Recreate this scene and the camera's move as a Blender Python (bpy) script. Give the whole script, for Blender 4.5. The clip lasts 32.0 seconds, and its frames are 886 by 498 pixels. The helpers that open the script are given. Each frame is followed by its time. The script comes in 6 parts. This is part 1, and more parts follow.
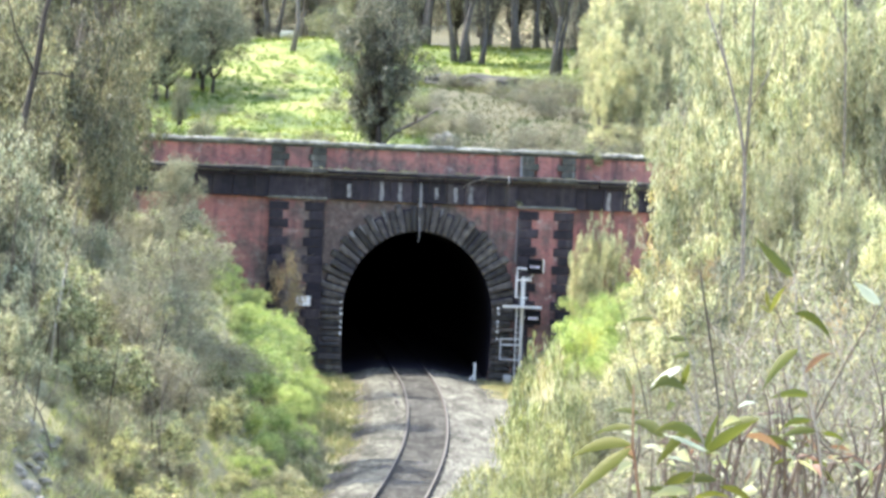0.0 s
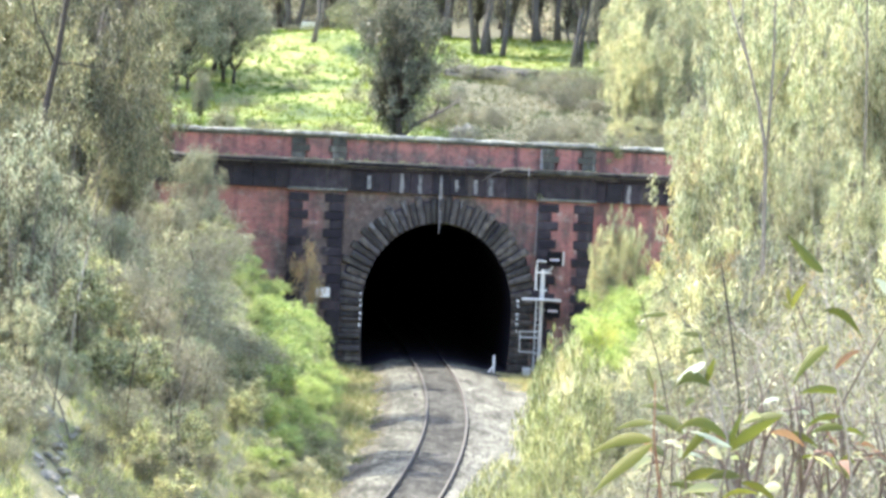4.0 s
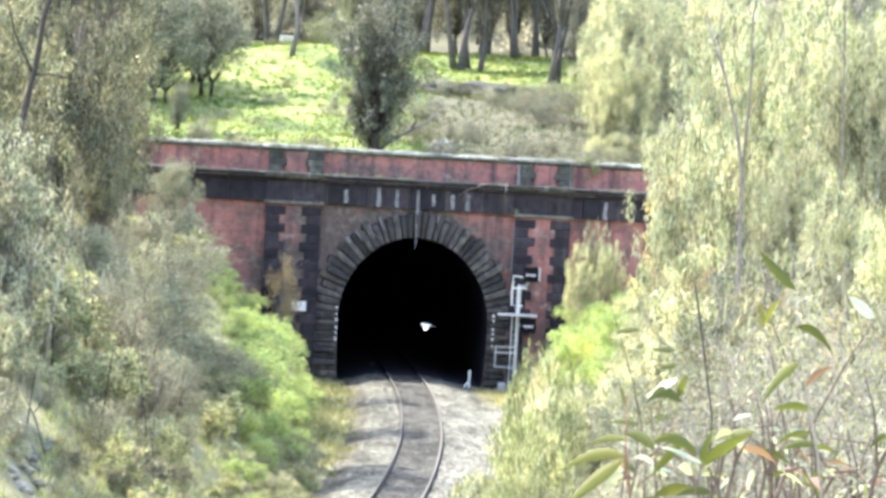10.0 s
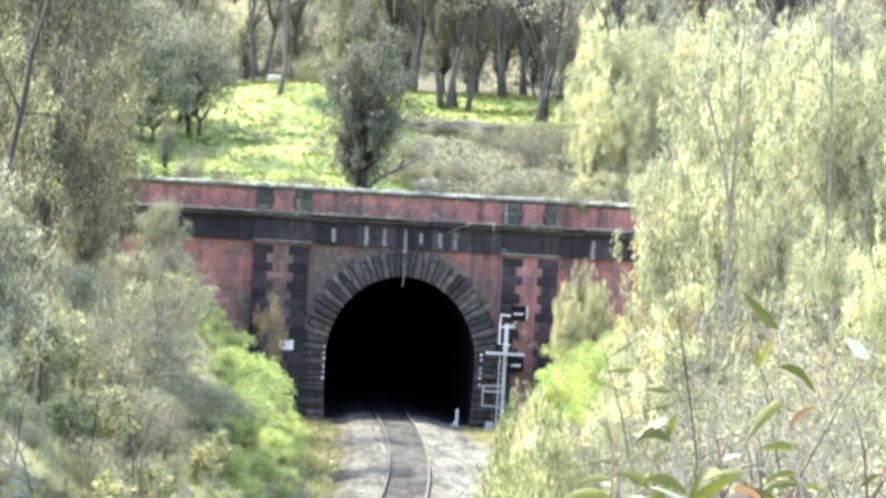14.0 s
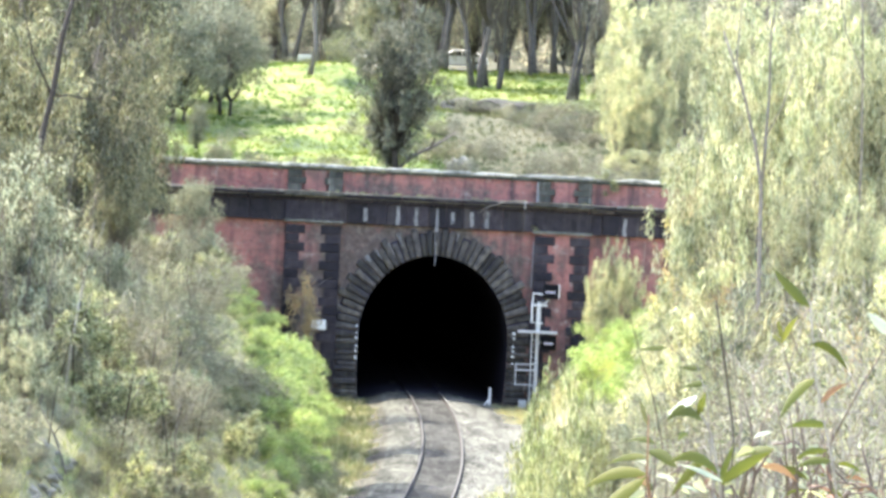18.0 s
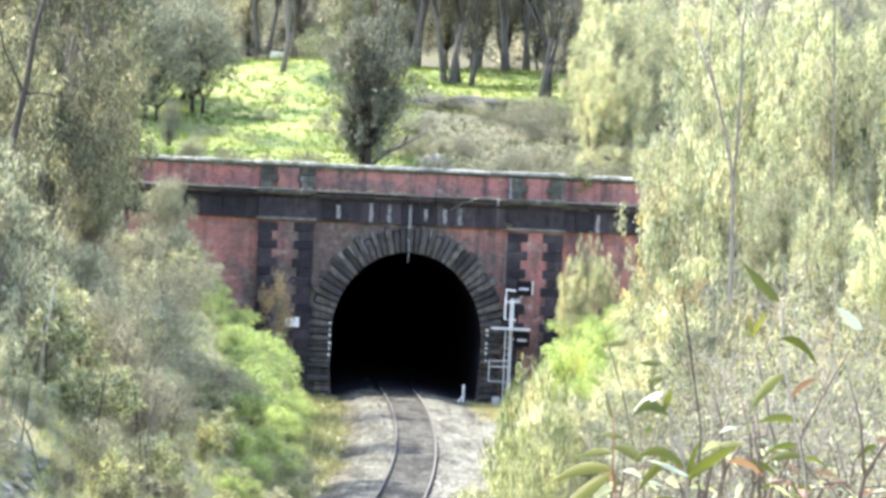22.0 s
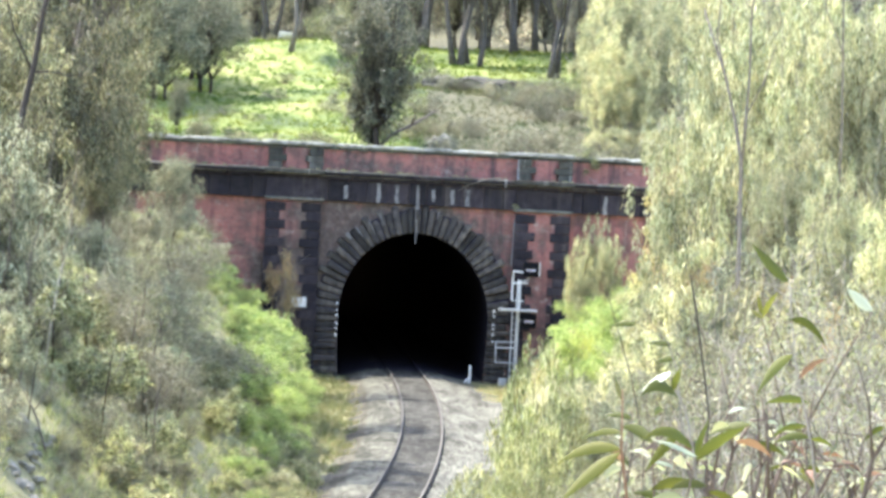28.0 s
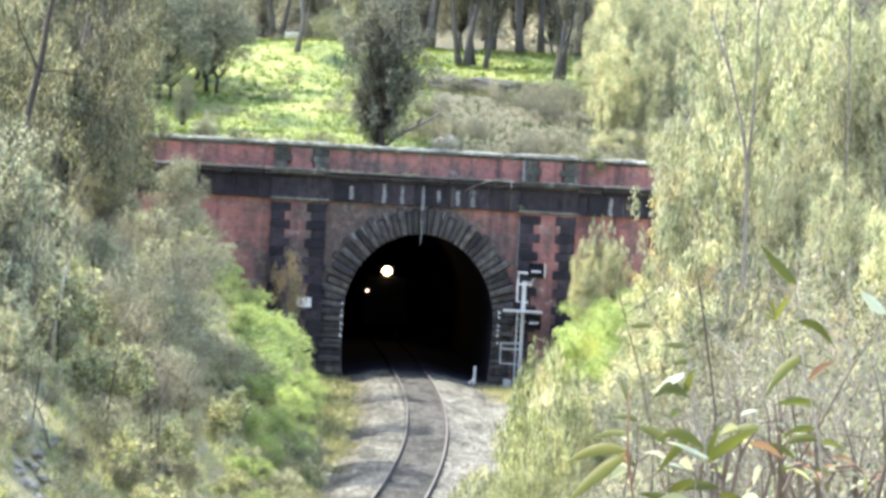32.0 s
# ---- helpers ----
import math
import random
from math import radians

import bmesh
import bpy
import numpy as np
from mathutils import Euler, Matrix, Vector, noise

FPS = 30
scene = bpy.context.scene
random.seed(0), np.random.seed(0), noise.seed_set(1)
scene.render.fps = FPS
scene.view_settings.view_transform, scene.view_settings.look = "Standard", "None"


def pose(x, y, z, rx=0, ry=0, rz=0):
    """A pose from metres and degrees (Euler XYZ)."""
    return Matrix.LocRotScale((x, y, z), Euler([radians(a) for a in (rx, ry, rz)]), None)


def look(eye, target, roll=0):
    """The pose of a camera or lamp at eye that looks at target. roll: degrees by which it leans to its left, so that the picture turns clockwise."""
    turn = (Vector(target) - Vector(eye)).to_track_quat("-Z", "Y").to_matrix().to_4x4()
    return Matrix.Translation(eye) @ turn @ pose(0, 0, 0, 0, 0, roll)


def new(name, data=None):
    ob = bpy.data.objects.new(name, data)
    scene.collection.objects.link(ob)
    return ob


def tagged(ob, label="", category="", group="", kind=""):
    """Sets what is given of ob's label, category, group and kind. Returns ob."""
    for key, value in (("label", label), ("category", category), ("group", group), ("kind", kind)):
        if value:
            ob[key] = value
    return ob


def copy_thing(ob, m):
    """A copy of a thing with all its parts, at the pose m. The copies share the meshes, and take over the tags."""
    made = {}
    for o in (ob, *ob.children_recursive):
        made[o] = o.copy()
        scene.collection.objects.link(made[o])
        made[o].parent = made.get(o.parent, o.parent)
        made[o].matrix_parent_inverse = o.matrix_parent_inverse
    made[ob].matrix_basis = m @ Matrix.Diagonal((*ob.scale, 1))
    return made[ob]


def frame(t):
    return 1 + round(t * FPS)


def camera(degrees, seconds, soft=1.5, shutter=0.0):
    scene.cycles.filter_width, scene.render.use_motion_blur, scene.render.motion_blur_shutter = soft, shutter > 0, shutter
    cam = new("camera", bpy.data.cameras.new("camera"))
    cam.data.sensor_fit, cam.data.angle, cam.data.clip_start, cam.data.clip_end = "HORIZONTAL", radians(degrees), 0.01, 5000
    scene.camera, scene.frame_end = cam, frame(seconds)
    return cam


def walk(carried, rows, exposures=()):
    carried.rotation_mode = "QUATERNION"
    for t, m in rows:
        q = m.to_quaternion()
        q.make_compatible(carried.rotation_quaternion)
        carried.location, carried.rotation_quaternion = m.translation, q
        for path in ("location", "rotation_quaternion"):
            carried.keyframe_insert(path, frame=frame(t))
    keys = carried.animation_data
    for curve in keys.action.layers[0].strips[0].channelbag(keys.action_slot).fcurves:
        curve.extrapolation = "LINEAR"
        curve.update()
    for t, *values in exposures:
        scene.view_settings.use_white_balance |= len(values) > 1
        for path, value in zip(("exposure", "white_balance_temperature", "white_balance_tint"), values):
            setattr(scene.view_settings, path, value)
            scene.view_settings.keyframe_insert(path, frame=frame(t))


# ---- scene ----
cam = camera(13.0, 32.0, soft=3.3)
EYE_ROWS = [
    (0.0, -0.005, 11.494, -0.258, -1.527, 2.49),
    (0.5, -0.009, 11.495, -0.308, -1.455, 2.57),
    (1.0, -0.009, 11.494, -0.206, -1.725, 2.52),
    (1.5, -0.010, 11.494, -0.113, -1.837, 2.62),
    (2.0, -0.010, 11.494, 0.043, -1.742, 2.63),
    (2.5, -0.013, 11.497, 0.029, -1.759, 2.69),
    (4.5, -0.015, 11.500, -0.010, -1.639, 2.82),
    (5.0, -0.016, 11.496, -0.131, -1.718, 2.99),
    (5.5, -0.021, 11.495, -0.208, -1.835, 3.31),
    (6.0, -0.017, 11.497, -0.245, -1.675, 3.18),
    (6.5, -0.014, 11.495, -0.196, -1.524, 3.26),
    (7.0, -0.016, 11.495, -0.033, -1.563, 3.00),
    (7.5, -0.013, 11.494, 0.106, -1.516, 2.97),
    (8.0, -0.011, 11.496, 0.038, -1.572, 2.91),
    (8.5, -0.006, 11.497, 0.103, -1.750, 2.91),
    (9.0, -0.000, 11.500, -0.000, -1.648, 3.10),
    (9.5, -0.002, 11.501, -0.158, -1.563, 3.25),
    (10.0, -0.006, 11.498, -0.308, -1.423, 3.27),
    (10.5, -0.003, 11.501, -0.513, -1.282, 3.30),
    (11.0, -0.005, 11.500, -0.472, -1.076, 3.28),
    (11.5, -0.005, 11.502, -0.533, -0.777, 3.19),
    (12.0, -0.006, 11.501, -0.567, -0.903, 3.14),
    (12.5, -0.007, 11.497, -0.373, -1.218, 3.04),
    (13.0, -0.009, 11.499, -0.335, -1.198, 3.09),
    (13.5, -0.008, 11.499, -0.321, -0.931, 3.22),
    (14.0, -0.007, 11.501, -0.459, -0.842, 3.27),
    (14.5, -0.004, 11.499, -0.424, -1.132, 3.32),
    (16.5, -0.004, 11.499, -0.243, -1.659, 3.45),
    (17.0, -0.003, 11.499, -0.286, -1.505, 3.18),
    (17.5, -0.003, 11.500, -0.194, -1.459, 2.99),
    (18.0, -0.003, 11.503, -0.006, -1.178, 2.85),
    (18.5, 0.004, 11.503, -0.073, -1.009, 2.86),
    (19.0, 0.003, 11.503, -0.258, -0.959, 3.14),
    (19.5, 0.002, 11.501, -0.450, -0.983, 3.09),
    (20.0, -0.001, 11.502, -0.615, -0.675, 3.02),
    (20.5, 0.005, 11.497, -0.475, -0.932, 2.94),
    (21.0, 0.005, 11.500, -0.485, -0.861, 2.98),
    (21.5, 0.009, 11.496, -0.468, -1.223, 2.67),
    (22.0, 0.012, 11.501, -0.400, -1.204, 2.71),
    (22.5, 0.004, 11.499, -0.249, -1.281, 2.74),
    (23.0, 0.002, 11.498, -0.261, -1.083, 2.71),
    (23.5, -0.000, 11.496, -0.317, -1.290, 2.72),
    (24.0, 0.006, 11.496, -0.342, -1.254, 2.59),
    (24.5, 0.004, 11.496, -0.210, -1.434, 2.52),
    (25.0, 0.007, 11.498, -0.095, -1.420, 2.74),
    (25.5, 0.003, 11.500, -0.073, -1.375, 2.98),
    (27.5, 0.002, 11.499, -0.095, -1.417, 2.83),
    (28.0, 0.006, 11.496, -0.308, -1.490, 3.03),
    (28.5, 0.012, 11.497, -0.354, -1.561, 2.90),
    (29.0, 0.004, 11.497, -0.120, -1.570, 2.87),
    (29.5, 0.001, 11.495, -0.064, -1.472, 2.97),
    (30.0, -0.000, 11.494, -0.260, -1.487, 3.05),
    (30.5, 0.003, 11.494, -0.229, -1.529, 2.89),
    (31.0, 0.002, 11.496, -0.144, -1.418, 2.96),
    (31.5, 0.000, 11.496, -0.279, -1.420, 3.10),
    (32.0, -0.005, 11.495, -0.233, -1.481, 3.26),
]
# a hand-held long lens: the eye sways by a few centimetres, the view by tenths of a degree
walk(cam, [(t, pose(x, 0, z, 90 + pitch, 0, yaw) @ pose(0, 0, 0, 0, 0, roll)) for t, x, z, yaw, pitch, roll in EYE_ROWS],
     exposures=[(0.0, 2.54), (9.0, 2.79), (20.0, 2.74), (32.0, 2.51)])

# ---- world, sun ----
SUN_ELEV, SUN_AZ = radians(60), radians(-52)   # azimuth clockwise from +y: the sun stands behind the hill, to one side
world = bpy.data.worlds.new("sky")
scene.world = world
world.use_nodes = True
wn = world.node_tree
sky = wn.nodes.new("ShaderNodeTexSky")
sky.sky_type, sky.sun_disc = 'NISHITA', False
sky.sun_elevation, sky.sun_rotation = SUN_ELEV, SUN_AZ
sky.air_density, sky.dust_density = 1.0, 2.0
wn.nodes["Background"].inputs[1].default_value = 0.15
wn.links.new(sky.outputs[0], wn.nodes["Background"].inputs[0])
sun = new("sun", bpy.data.lights.new("sun", 'SUN'))
sun.data.energy, sun.data.angle, sun.data.color = 2.4, radians(0.6), (1.0, 0.955, 0.845)
to_sun = Vector((math.sin(SUN_AZ) * math.cos(SUN_ELEV), math.cos(SUN_AZ) * math.cos(SUN_ELEV), math.sin(SUN_ELEV)))
sun.matrix_world = look(to_sun * 400, (0, 0, 0))


# ---- materials ----
def material(name, rough=0.7, metal=0.0):
    m = bpy.data.materials.new(name)
    m.use_nodes = True
    b = m.node_tree.nodes["Principled BSDF"]
    b.inputs["Roughness"].default_value, b.inputs["Metallic"].default_value = rough, metal
    return m, m.node_tree, b


def ramp(nt, fac, stops):
    r = nt.nodes.new("ShaderNodeValToRGB")
    el = r.color_ramp.elements
    while len(el) < len(stops):
        el.new(0.5)
    for e, (p, c) in zip(el, stops):
        e.position, e.color = p, (*c, 1)
    nt.links.new(fac, r.inputs[0])
    return r.outputs[0]


def tex(nt, scale, detail=4, rough=0.6, kind="ShaderNodeTexNoise", stretch=None):
    co = nt.nodes.new("ShaderNodeTexCoord")
    n = nt.nodes.new(kind)
    n.inputs["Scale"].default_value = scale
    if kind == "ShaderNodeTexNoise":
        n.inputs["Detail"].default_value, n.inputs["Roughness"].default_value = detail, rough
    out = co.outputs["Object"]
    if stretch:
        mp = nt.nodes.new("ShaderNodeMapping")
        mp.inputs["Scale"].default_value = stretch
        nt.links.new(out, mp.inputs[0])
        out = mp.outputs[0]
    nt.links.new(out, n.inputs["Vector"])
    return n.outputs[0]


def blend(nt, fac, a, b, how='MIX'):
    n = nt.nodes.new("ShaderNodeMix")
    n.data_type, n.blend_type = 'RGBA', how
    for sock, v in ((n.inputs[0], fac), (n.inputs[6], a), (n.inputs[7], b)):
        if hasattr(v, "is_linked"):
            nt.links.new(v, sock)
        elif isinstance(v, tuple):
            sock.default_value = (*v, 1)
        else:
            sock.default_value = v
    return n.outputs[2]


def relief(nt, b, height, strength, distance):
    n = nt.nodes.new("ShaderNodeBump")
    n.inputs["Strength"].default_value, n.inputs["Distance"].default_value = strength, distance
    nt.links.new(height, n.inputs["Height"])
    nt.links.new(n.outputs[0], b.inputs["Normal"])


def worn(name, dark, light, fine=8.0, coarse=0.6, rough=0.8, metal=0.0, bump=0.4, depth=0.03, streak=None, vary=0.2, patch=None):
    """A mottled surface: two scales of noise between two colours, with streaks and broad patches where wanted."""
    m, nt, b = material(name, rough, metal)
    if rough > 0.7 and not metal:
        b.inputs["Specular IOR Level"].default_value = 0.2
    c = ramp(nt, tex(nt, fine), [(0.3, dark), (0.7, light)])
    mid = tuple(0.5 * (p + q) for p, q in zip(dark, light))
    c = blend(nt, ramp(nt, tex(nt, coarse, 3), [(0.35, (0, 0, 0)), (0.65, (0.7, 0.7, 0.7))]), c, mid)
    if streak:
        c = blend(nt, ramp(nt, tex(nt, 1.0, 5, stretch=(2.2, 2.2, 0.12)), [(0.52, (0, 0, 0)), (0.68, (0.85, 0.85, 0.85))]), c, streak)
    oi = nt.nodes.new("ShaderNodeObjectInfo")
    c = blend(nt, 1.0, c, ramp(nt, oi.outputs["Random"], [(0, (1 - vary, 1 - vary, 1 - vary)), (1, (1 + 0.95 * vary, 1 + 0.8 * vary, 1 + 0.65 * vary))]), 'MULTIPLY')
    if patch:
        c = blend(nt, ramp(nt, tex(nt, 0.45, 6, 0.7), [(0.48, (0, 0, 0)), (0.64, (0.8, 0.8, 0.8))]), c, patch)
    nt.links.new(c, b.inputs["Base Color"])
    relief(nt, b, tex(nt, fine * 1.5), bump, depth)
    return m


def leafy(name, colours, rough=0.52, translucent=0.35, spread=0.35, drift=False):
    """Leaves: each leaf its own shade, each plant its own cast, some light let through."""
    m, nt, b = material(name, rough)
    b.inputs["Specular IOR Level"].default_value = 0.35
    g = nt.nodes.new("ShaderNodeNewGeometry")
    oi = nt.nodes.new("ShaderNodeObjectInfo")
    k = len(colours) - 1
    c = ramp(nt, g.outputs["Random Per Island"], [(i / k, col) for i, col in enumerate(colours)])
    c = blend(nt, 1.0, c, ramp(nt, oi.outputs["Random"], [(0, (1 - spread, 1 - spread, 1 - spread)), (0.5, (1.0, 1.0, 0.95)), (1, (1 + spread, 1 + spread * 0.9, 1 + spread * 0.5))]), 'MULTIPLY')
    c = blend(nt, 1.0, c, ramp(nt, tex(nt, 1.1, 3, 0.65), [(0.36, (0.55, 0.60, 0.57)), (0.47, (0.94, 0.98, 0.93)), (0.54, (1.08, 1.02, 0.96)), (0.66, (1.30, 1.21, 1.17))]), 'MULTIPLY')
    # broad darker drifts put the shading of mounds into the grass colour
    if drift:
        c = blend(nt, 1.0, c, ramp(nt, tex(nt, 0.16, 4, 0.6), [(0.40, (0.42, 0.66, 0.50)), (0.50, (0.85, 0.97, 0.80)), (0.60, (1.12, 1.05, 1.05))]), 'MULTIPLY')
    nt.links.new(c, b.inputs["Base Color"])
    tr = nt.nodes.new("ShaderNodeBsdfTranslucent")
    nt.links.new(blend(nt, 1.0, c, (1.08, 1.11, 0.93), 'MULTIPLY'), tr.inputs[0])
    mx = nt.nodes.new("ShaderNodeMixShader")
    mx.inputs[0].default_value = translucent
    nt.links.new(b.outputs[0], mx.inputs[1])
    nt.links.new(tr.outputs[0], mx.inputs[2])
    nt.links.new(mx.outputs[0], nt.nodes["Material Output"].inputs[0])
    return m


def glowing(name, colour, strength):
    m, nt, b = material(name, 0.3)
    b.inputs["Base Color"].default_value = (0.8, 0.8, 0.8, 1)
    b.inputs["Emission Color"].default_value = (*colour, 1)
    b.inputs["Emission Strength"].default_value = strength
    return m


def brickwork(name):
    """Old red brick: single bricks, lime bloom, damp streaks, and a ragged mantle of engine soot round the tunnel mouth."""
    m, nt, b = material(name, 0.88)
    b.inputs["Specular IOR Level"].default_value = 0.2
    co = nt.nodes.new("ShaderNodeTexCoord")
    mp = nt.nodes.new("ShaderNodeMapping")
    mp.inputs["Rotation"].default_value = (radians(90), 0, 0)
    nt.links.new(co.outputs["Object"], mp.inputs[0])
    br = nt.nodes.new("ShaderNodeTexBrick")
    for key, v in (("Scale", 1.0), ("Mortar Size", 0.008), ("Brick Width", 0.24), ("Row Height", 0.086), ("Bias", 0.0)):
        br.inputs[key].default_value = v
    br.inputs["Color1"].default_value, br.inputs["Color2"].default_value = (0.44, 0.15, 0.132, 1), (0.295, 0.096, 0.088, 1)
    br.inputs["Mortar"].default_value = (0.30, 0.22, 0.19, 1)
    nt.links.new(mp.outputs[0], br.inputs[0])
    c = blend(nt, ramp(nt, tex(nt, 0.32, 4, 0.65), [(0.40, (0, 0, 0)), (0.62, (0.75, 0.75, 0.75))]), br.outputs[0], (0.39, 0.175, 0.145))
    c = blend(nt, ramp(nt, tex(nt, 0.7, 5, 0.65), [(0.45, (0, 0, 0)), (0.64, (0.8, 0.8, 0.8))]), c, (0.13, 0.085, 0.075))
    c = blend(nt, ramp(nt, tex(nt, 1.0, 5, stretch=(1.3, 1.3, 0.09)), [(0.50, (0, 0, 0)), (0.66, (0.85, 0.85, 0.85))]), c, (0.065, 0.045, 0.05))
    c = blend(nt, ramp(nt, tex(nt, 1.3, 6, 0.7), [(0.57, (0, 0, 0)), (0.70, (0.8, 0.8, 0.8))]), c, (0.40, 0.33, 0.30))
    c = blend(nt, ramp(nt, tex(nt, 3.1, 5, 0.7), [(0.56, (0, 0, 0)), (0.68, (0.6, 0.6, 0.6))]), c, (0.05, 0.04, 0.04))
    off = nt.nodes.new("ShaderNodeVectorMath")
    off.operation = 'SUBTRACT'
    off.inputs[1].default_value = (-2.0, 200, 3.2)
    nt.links.new(co.outputs["Object"], off.inputs[0])
    far = nt.nodes.new("ShaderNodeVectorMath")
    far.operation = 'LENGTH'
    nt.links.new(off.outputs[0], far.inputs[0])
    wav = nt.nodes.new("ShaderNodeMath")
    wav.operation = 'MULTIPLY_ADD'
    nt.links.new(tex(nt, 0.8, 6, 0.7), wav.inputs[0])
    wav.inputs[1].default_value = 0.85
    scaled = nt.nodes.new("ShaderNodeMath")
    scaled.operation = 'MULTIPLY'
    nt.links.new(far.outputs["Value"], scaled.inputs[0])
    scaled.inputs[1].default_value = 0.062
    nt.links.new(scaled.outputs[0], wav.inputs[2])
    c = blend(nt, ramp(nt, wav.outputs[0], [(0.78, (0.88, 0.88, 0.88)), (0.95, (0, 0, 0))]), c, ramp(nt, tex(nt, 2.6, 6, 0.75), [(0.34, (0.045, 0.04, 0.038)), (0.52, (0.115, 0.098, 0.085)), (0.68, (0.22, 0.18, 0.15))]))
    nt.links.new(c, b.inputs["Base Color"])
    relief(nt, b, br.outputs[1], -0.5, 0.01)
    return m


BRICK = brickwork("red_brick")
BLUESTONE = worn("bluestone", (0.010, 0.0085, 0.013), (0.062, 0.053, 0.062), 2.2, 0.8, streak=(0.075, 0.066, 0.064), bump=0.8, depth=0.05, vary=0.5, patch=(0.028, 0.024, 0.032))
RINGSTONE = worn("rusticated_bluestone", (0.02, 0.018, 0.020), (0.15, 0.136, 0.122), 2.6, 0.7, bump=1.0, depth=0.10, streak=(0.19, 0.172, 0.145), vary=0.5, patch=(0.05, 0.045, 0.05))
COPING = worn("lichened_coping", (0.055, 0.056, 0.048), (0.66, 0.65, 0.60), 3.4, 0.5, rough=0.9, vary=0.35, patch=(0.10, 0.105, 0.08))
COPINGBED = worn("dark_coping_course", (0.014, 0.014, 0.013), (0.10, 0.10, 0.085), 3.0, 0.8, rough=0.9, vary=0.4, patch=(0.15, 0.15, 0.12))
# weathered stone, paler than the bluestone so its edges look lit
CORNICE = worn("weathered_lit_cornice", (0.022, 0.021, 0.02), (0.30, 0.29, 0.255), 3.6, 0.8, rough=0.9, vary=0.5, patch=(0.05, 0.05, 0.042))
LICHENSTONE = worn("lichened_bluestone", (0.017, 0.0165, 0.015), (0.125, 0.12, 0.105), 4, 0.9, rough=0.9, streak=(0.34, 0.335, 0.29), vary=0.45, patch=(0.055, 0.056, 0.046))
LIME = worn("lime_stain", (0.07, 0.068, 0.075), (0.34, 0.33, 0.33), 5, 1.5)
# violet-black soot tone that also carries the tunnel's darkness in its colour
SOOTSHADE = worn("soot_and_tunnel_shade", (0.016, 0.013, 0.025), (0.036, 0.030, 0.048), 5, 0.5, rough=0.95)


def gravel(name, dark, light):
    """Broken stone: every stone its own grey, with drifts of dust and grime."""
    m, nt, b = material(name, 0.95)
    b.inputs["Specular IOR Level"].default_value = 0.08
    vo = tex(nt, 8.0, kind="ShaderNodeTexVoronoi")
    cells = vo.node
    c = ramp(nt, cells.outputs["Color"], [(0.15, dark), (0.85, light)])
    c = blend(nt, 1.0, c, ramp(nt, tex(nt, 0.9, 5, 0.7, stretch=(1.0, 0.22, 1.0)), [(0.36, (0.45, 0.45, 0.45)), (0.60, (1.28, 1.28, 1.26))]), 'MULTIPLY')
    nt.links.new(c, b.inputs["Base Color"])
    relief(nt, b, cells.outputs["Distance"], -1.0, 0.08)
    return m


BALLAST = gravel("crushed_ballast", (0.032, 0.0315, 0.027), (0.195, 0.192, 0.168))
GRIMY = gravel("oil_stained_ballast", (0.020, 0.0195, 0.018), (0.092, 0.09, 0.081))
CESSDIRT = gravel("cess_dirt", (0.03, 0.028, 0.023), (0.135, 0.125, 0.10))
# worn steel of the rail head, with its sunlit highlight coloured in
RAILHEAD = worn("worn_sunlit_rail_head", (0.05, 0.047, 0.043), (0.15, 0.145, 0.135), 20, 1, rough=0.8, bump=0.1)
# left shoulder's ballast, darkened in colour for the shade of bank and trees
SHOULDER = gravel("shaded_left_ballast", (0.027, 0.0265, 0.022), (0.17, 0.167, 0.14))
RAILTOP = worn("rail_steel", (0.018, 0.016, 0.015), (0.06, 0.054, 0.05), 20, 1, rough=0.8)
SLEEPER = worn("old_sleeper_timber", (0.05, 0.046, 0.043), (0.13, 0.12, 0.11), 12, 1.5)
WHITE = worn("white_paint", (0.62, 0.62, 0.62), (0.84, 0.84, 0.83), 14, 2, rough=0.5, bump=0.1)
GALV = worn("galvanised_steel", (0.42, 0.43, 0.44), (0.66, 0.67, 0.68), 14, 2, rough=0.45, metal=0.35, bump=0.1)
BLACK = worn("black_enamel", (0.003, 0.003, 0.004), (0.008, 0.008, 0.010), 10, 1, rough=0.85, bump=0.1)
# lens glass in bright lavender: the sky's reflection is put into the colour
LENS = worn("sky_toned_lens_glass", (0.52, 0.54, 0.86), (0.68, 0.70, 0.95), 10, 1, rough=0.25, bump=0.05)
BARK = worn("grey_bark", (0.09, 0.075, 0.065), (0.26, 0.23, 0.20), 9, 1.2, bump=0.8)
DARKBARK = worn("dark_ironbark", (0.02, 0.017, 0.015), (0.085, 0.07, 0.06), 9, 1.2, bump=0.9)
# bark of the far wood, lightened in colour for the sun on it
FORESTBARK = worn("sunlit_grey_brown_bark", (0.05, 0.042, 0.039), (0.19, 0.165, 0.152), 5, 0.8, bump=0.9)
PALEBARK = worn("pale_smooth_bark", (0.3, 0.27, 0.23), (0.58, 0.55, 0.5), 6, 1.0, bump=0.4)
TWIG = worn("dry_twig", (0.15, 0.13, 0.11), (0.36, 0.33, 0.29), 12, 2)
DEADTWIG = worn("dead_grey_twig", (0.17, 0.158, 0.11), (0.41, 0.38, 0.28), 12, 2)
PALEROCK = worn("pale_clay_rock", (0.15, 0.145, 0.125), (0.38, 0.365, 0.32), 3, 0.6, bump=0.8, depth=0.1)
REDTWIG = worn("reddish_twig", (0.055, 0.04, 0.034), (0.17, 0.13, 0.11), 12, 2)
ROCK = worn("grey_rock", (0.025, 0.025, 0.023), (0.09, 0.088, 0.08), 4, 0.6, bump=0.9, depth=0.1)


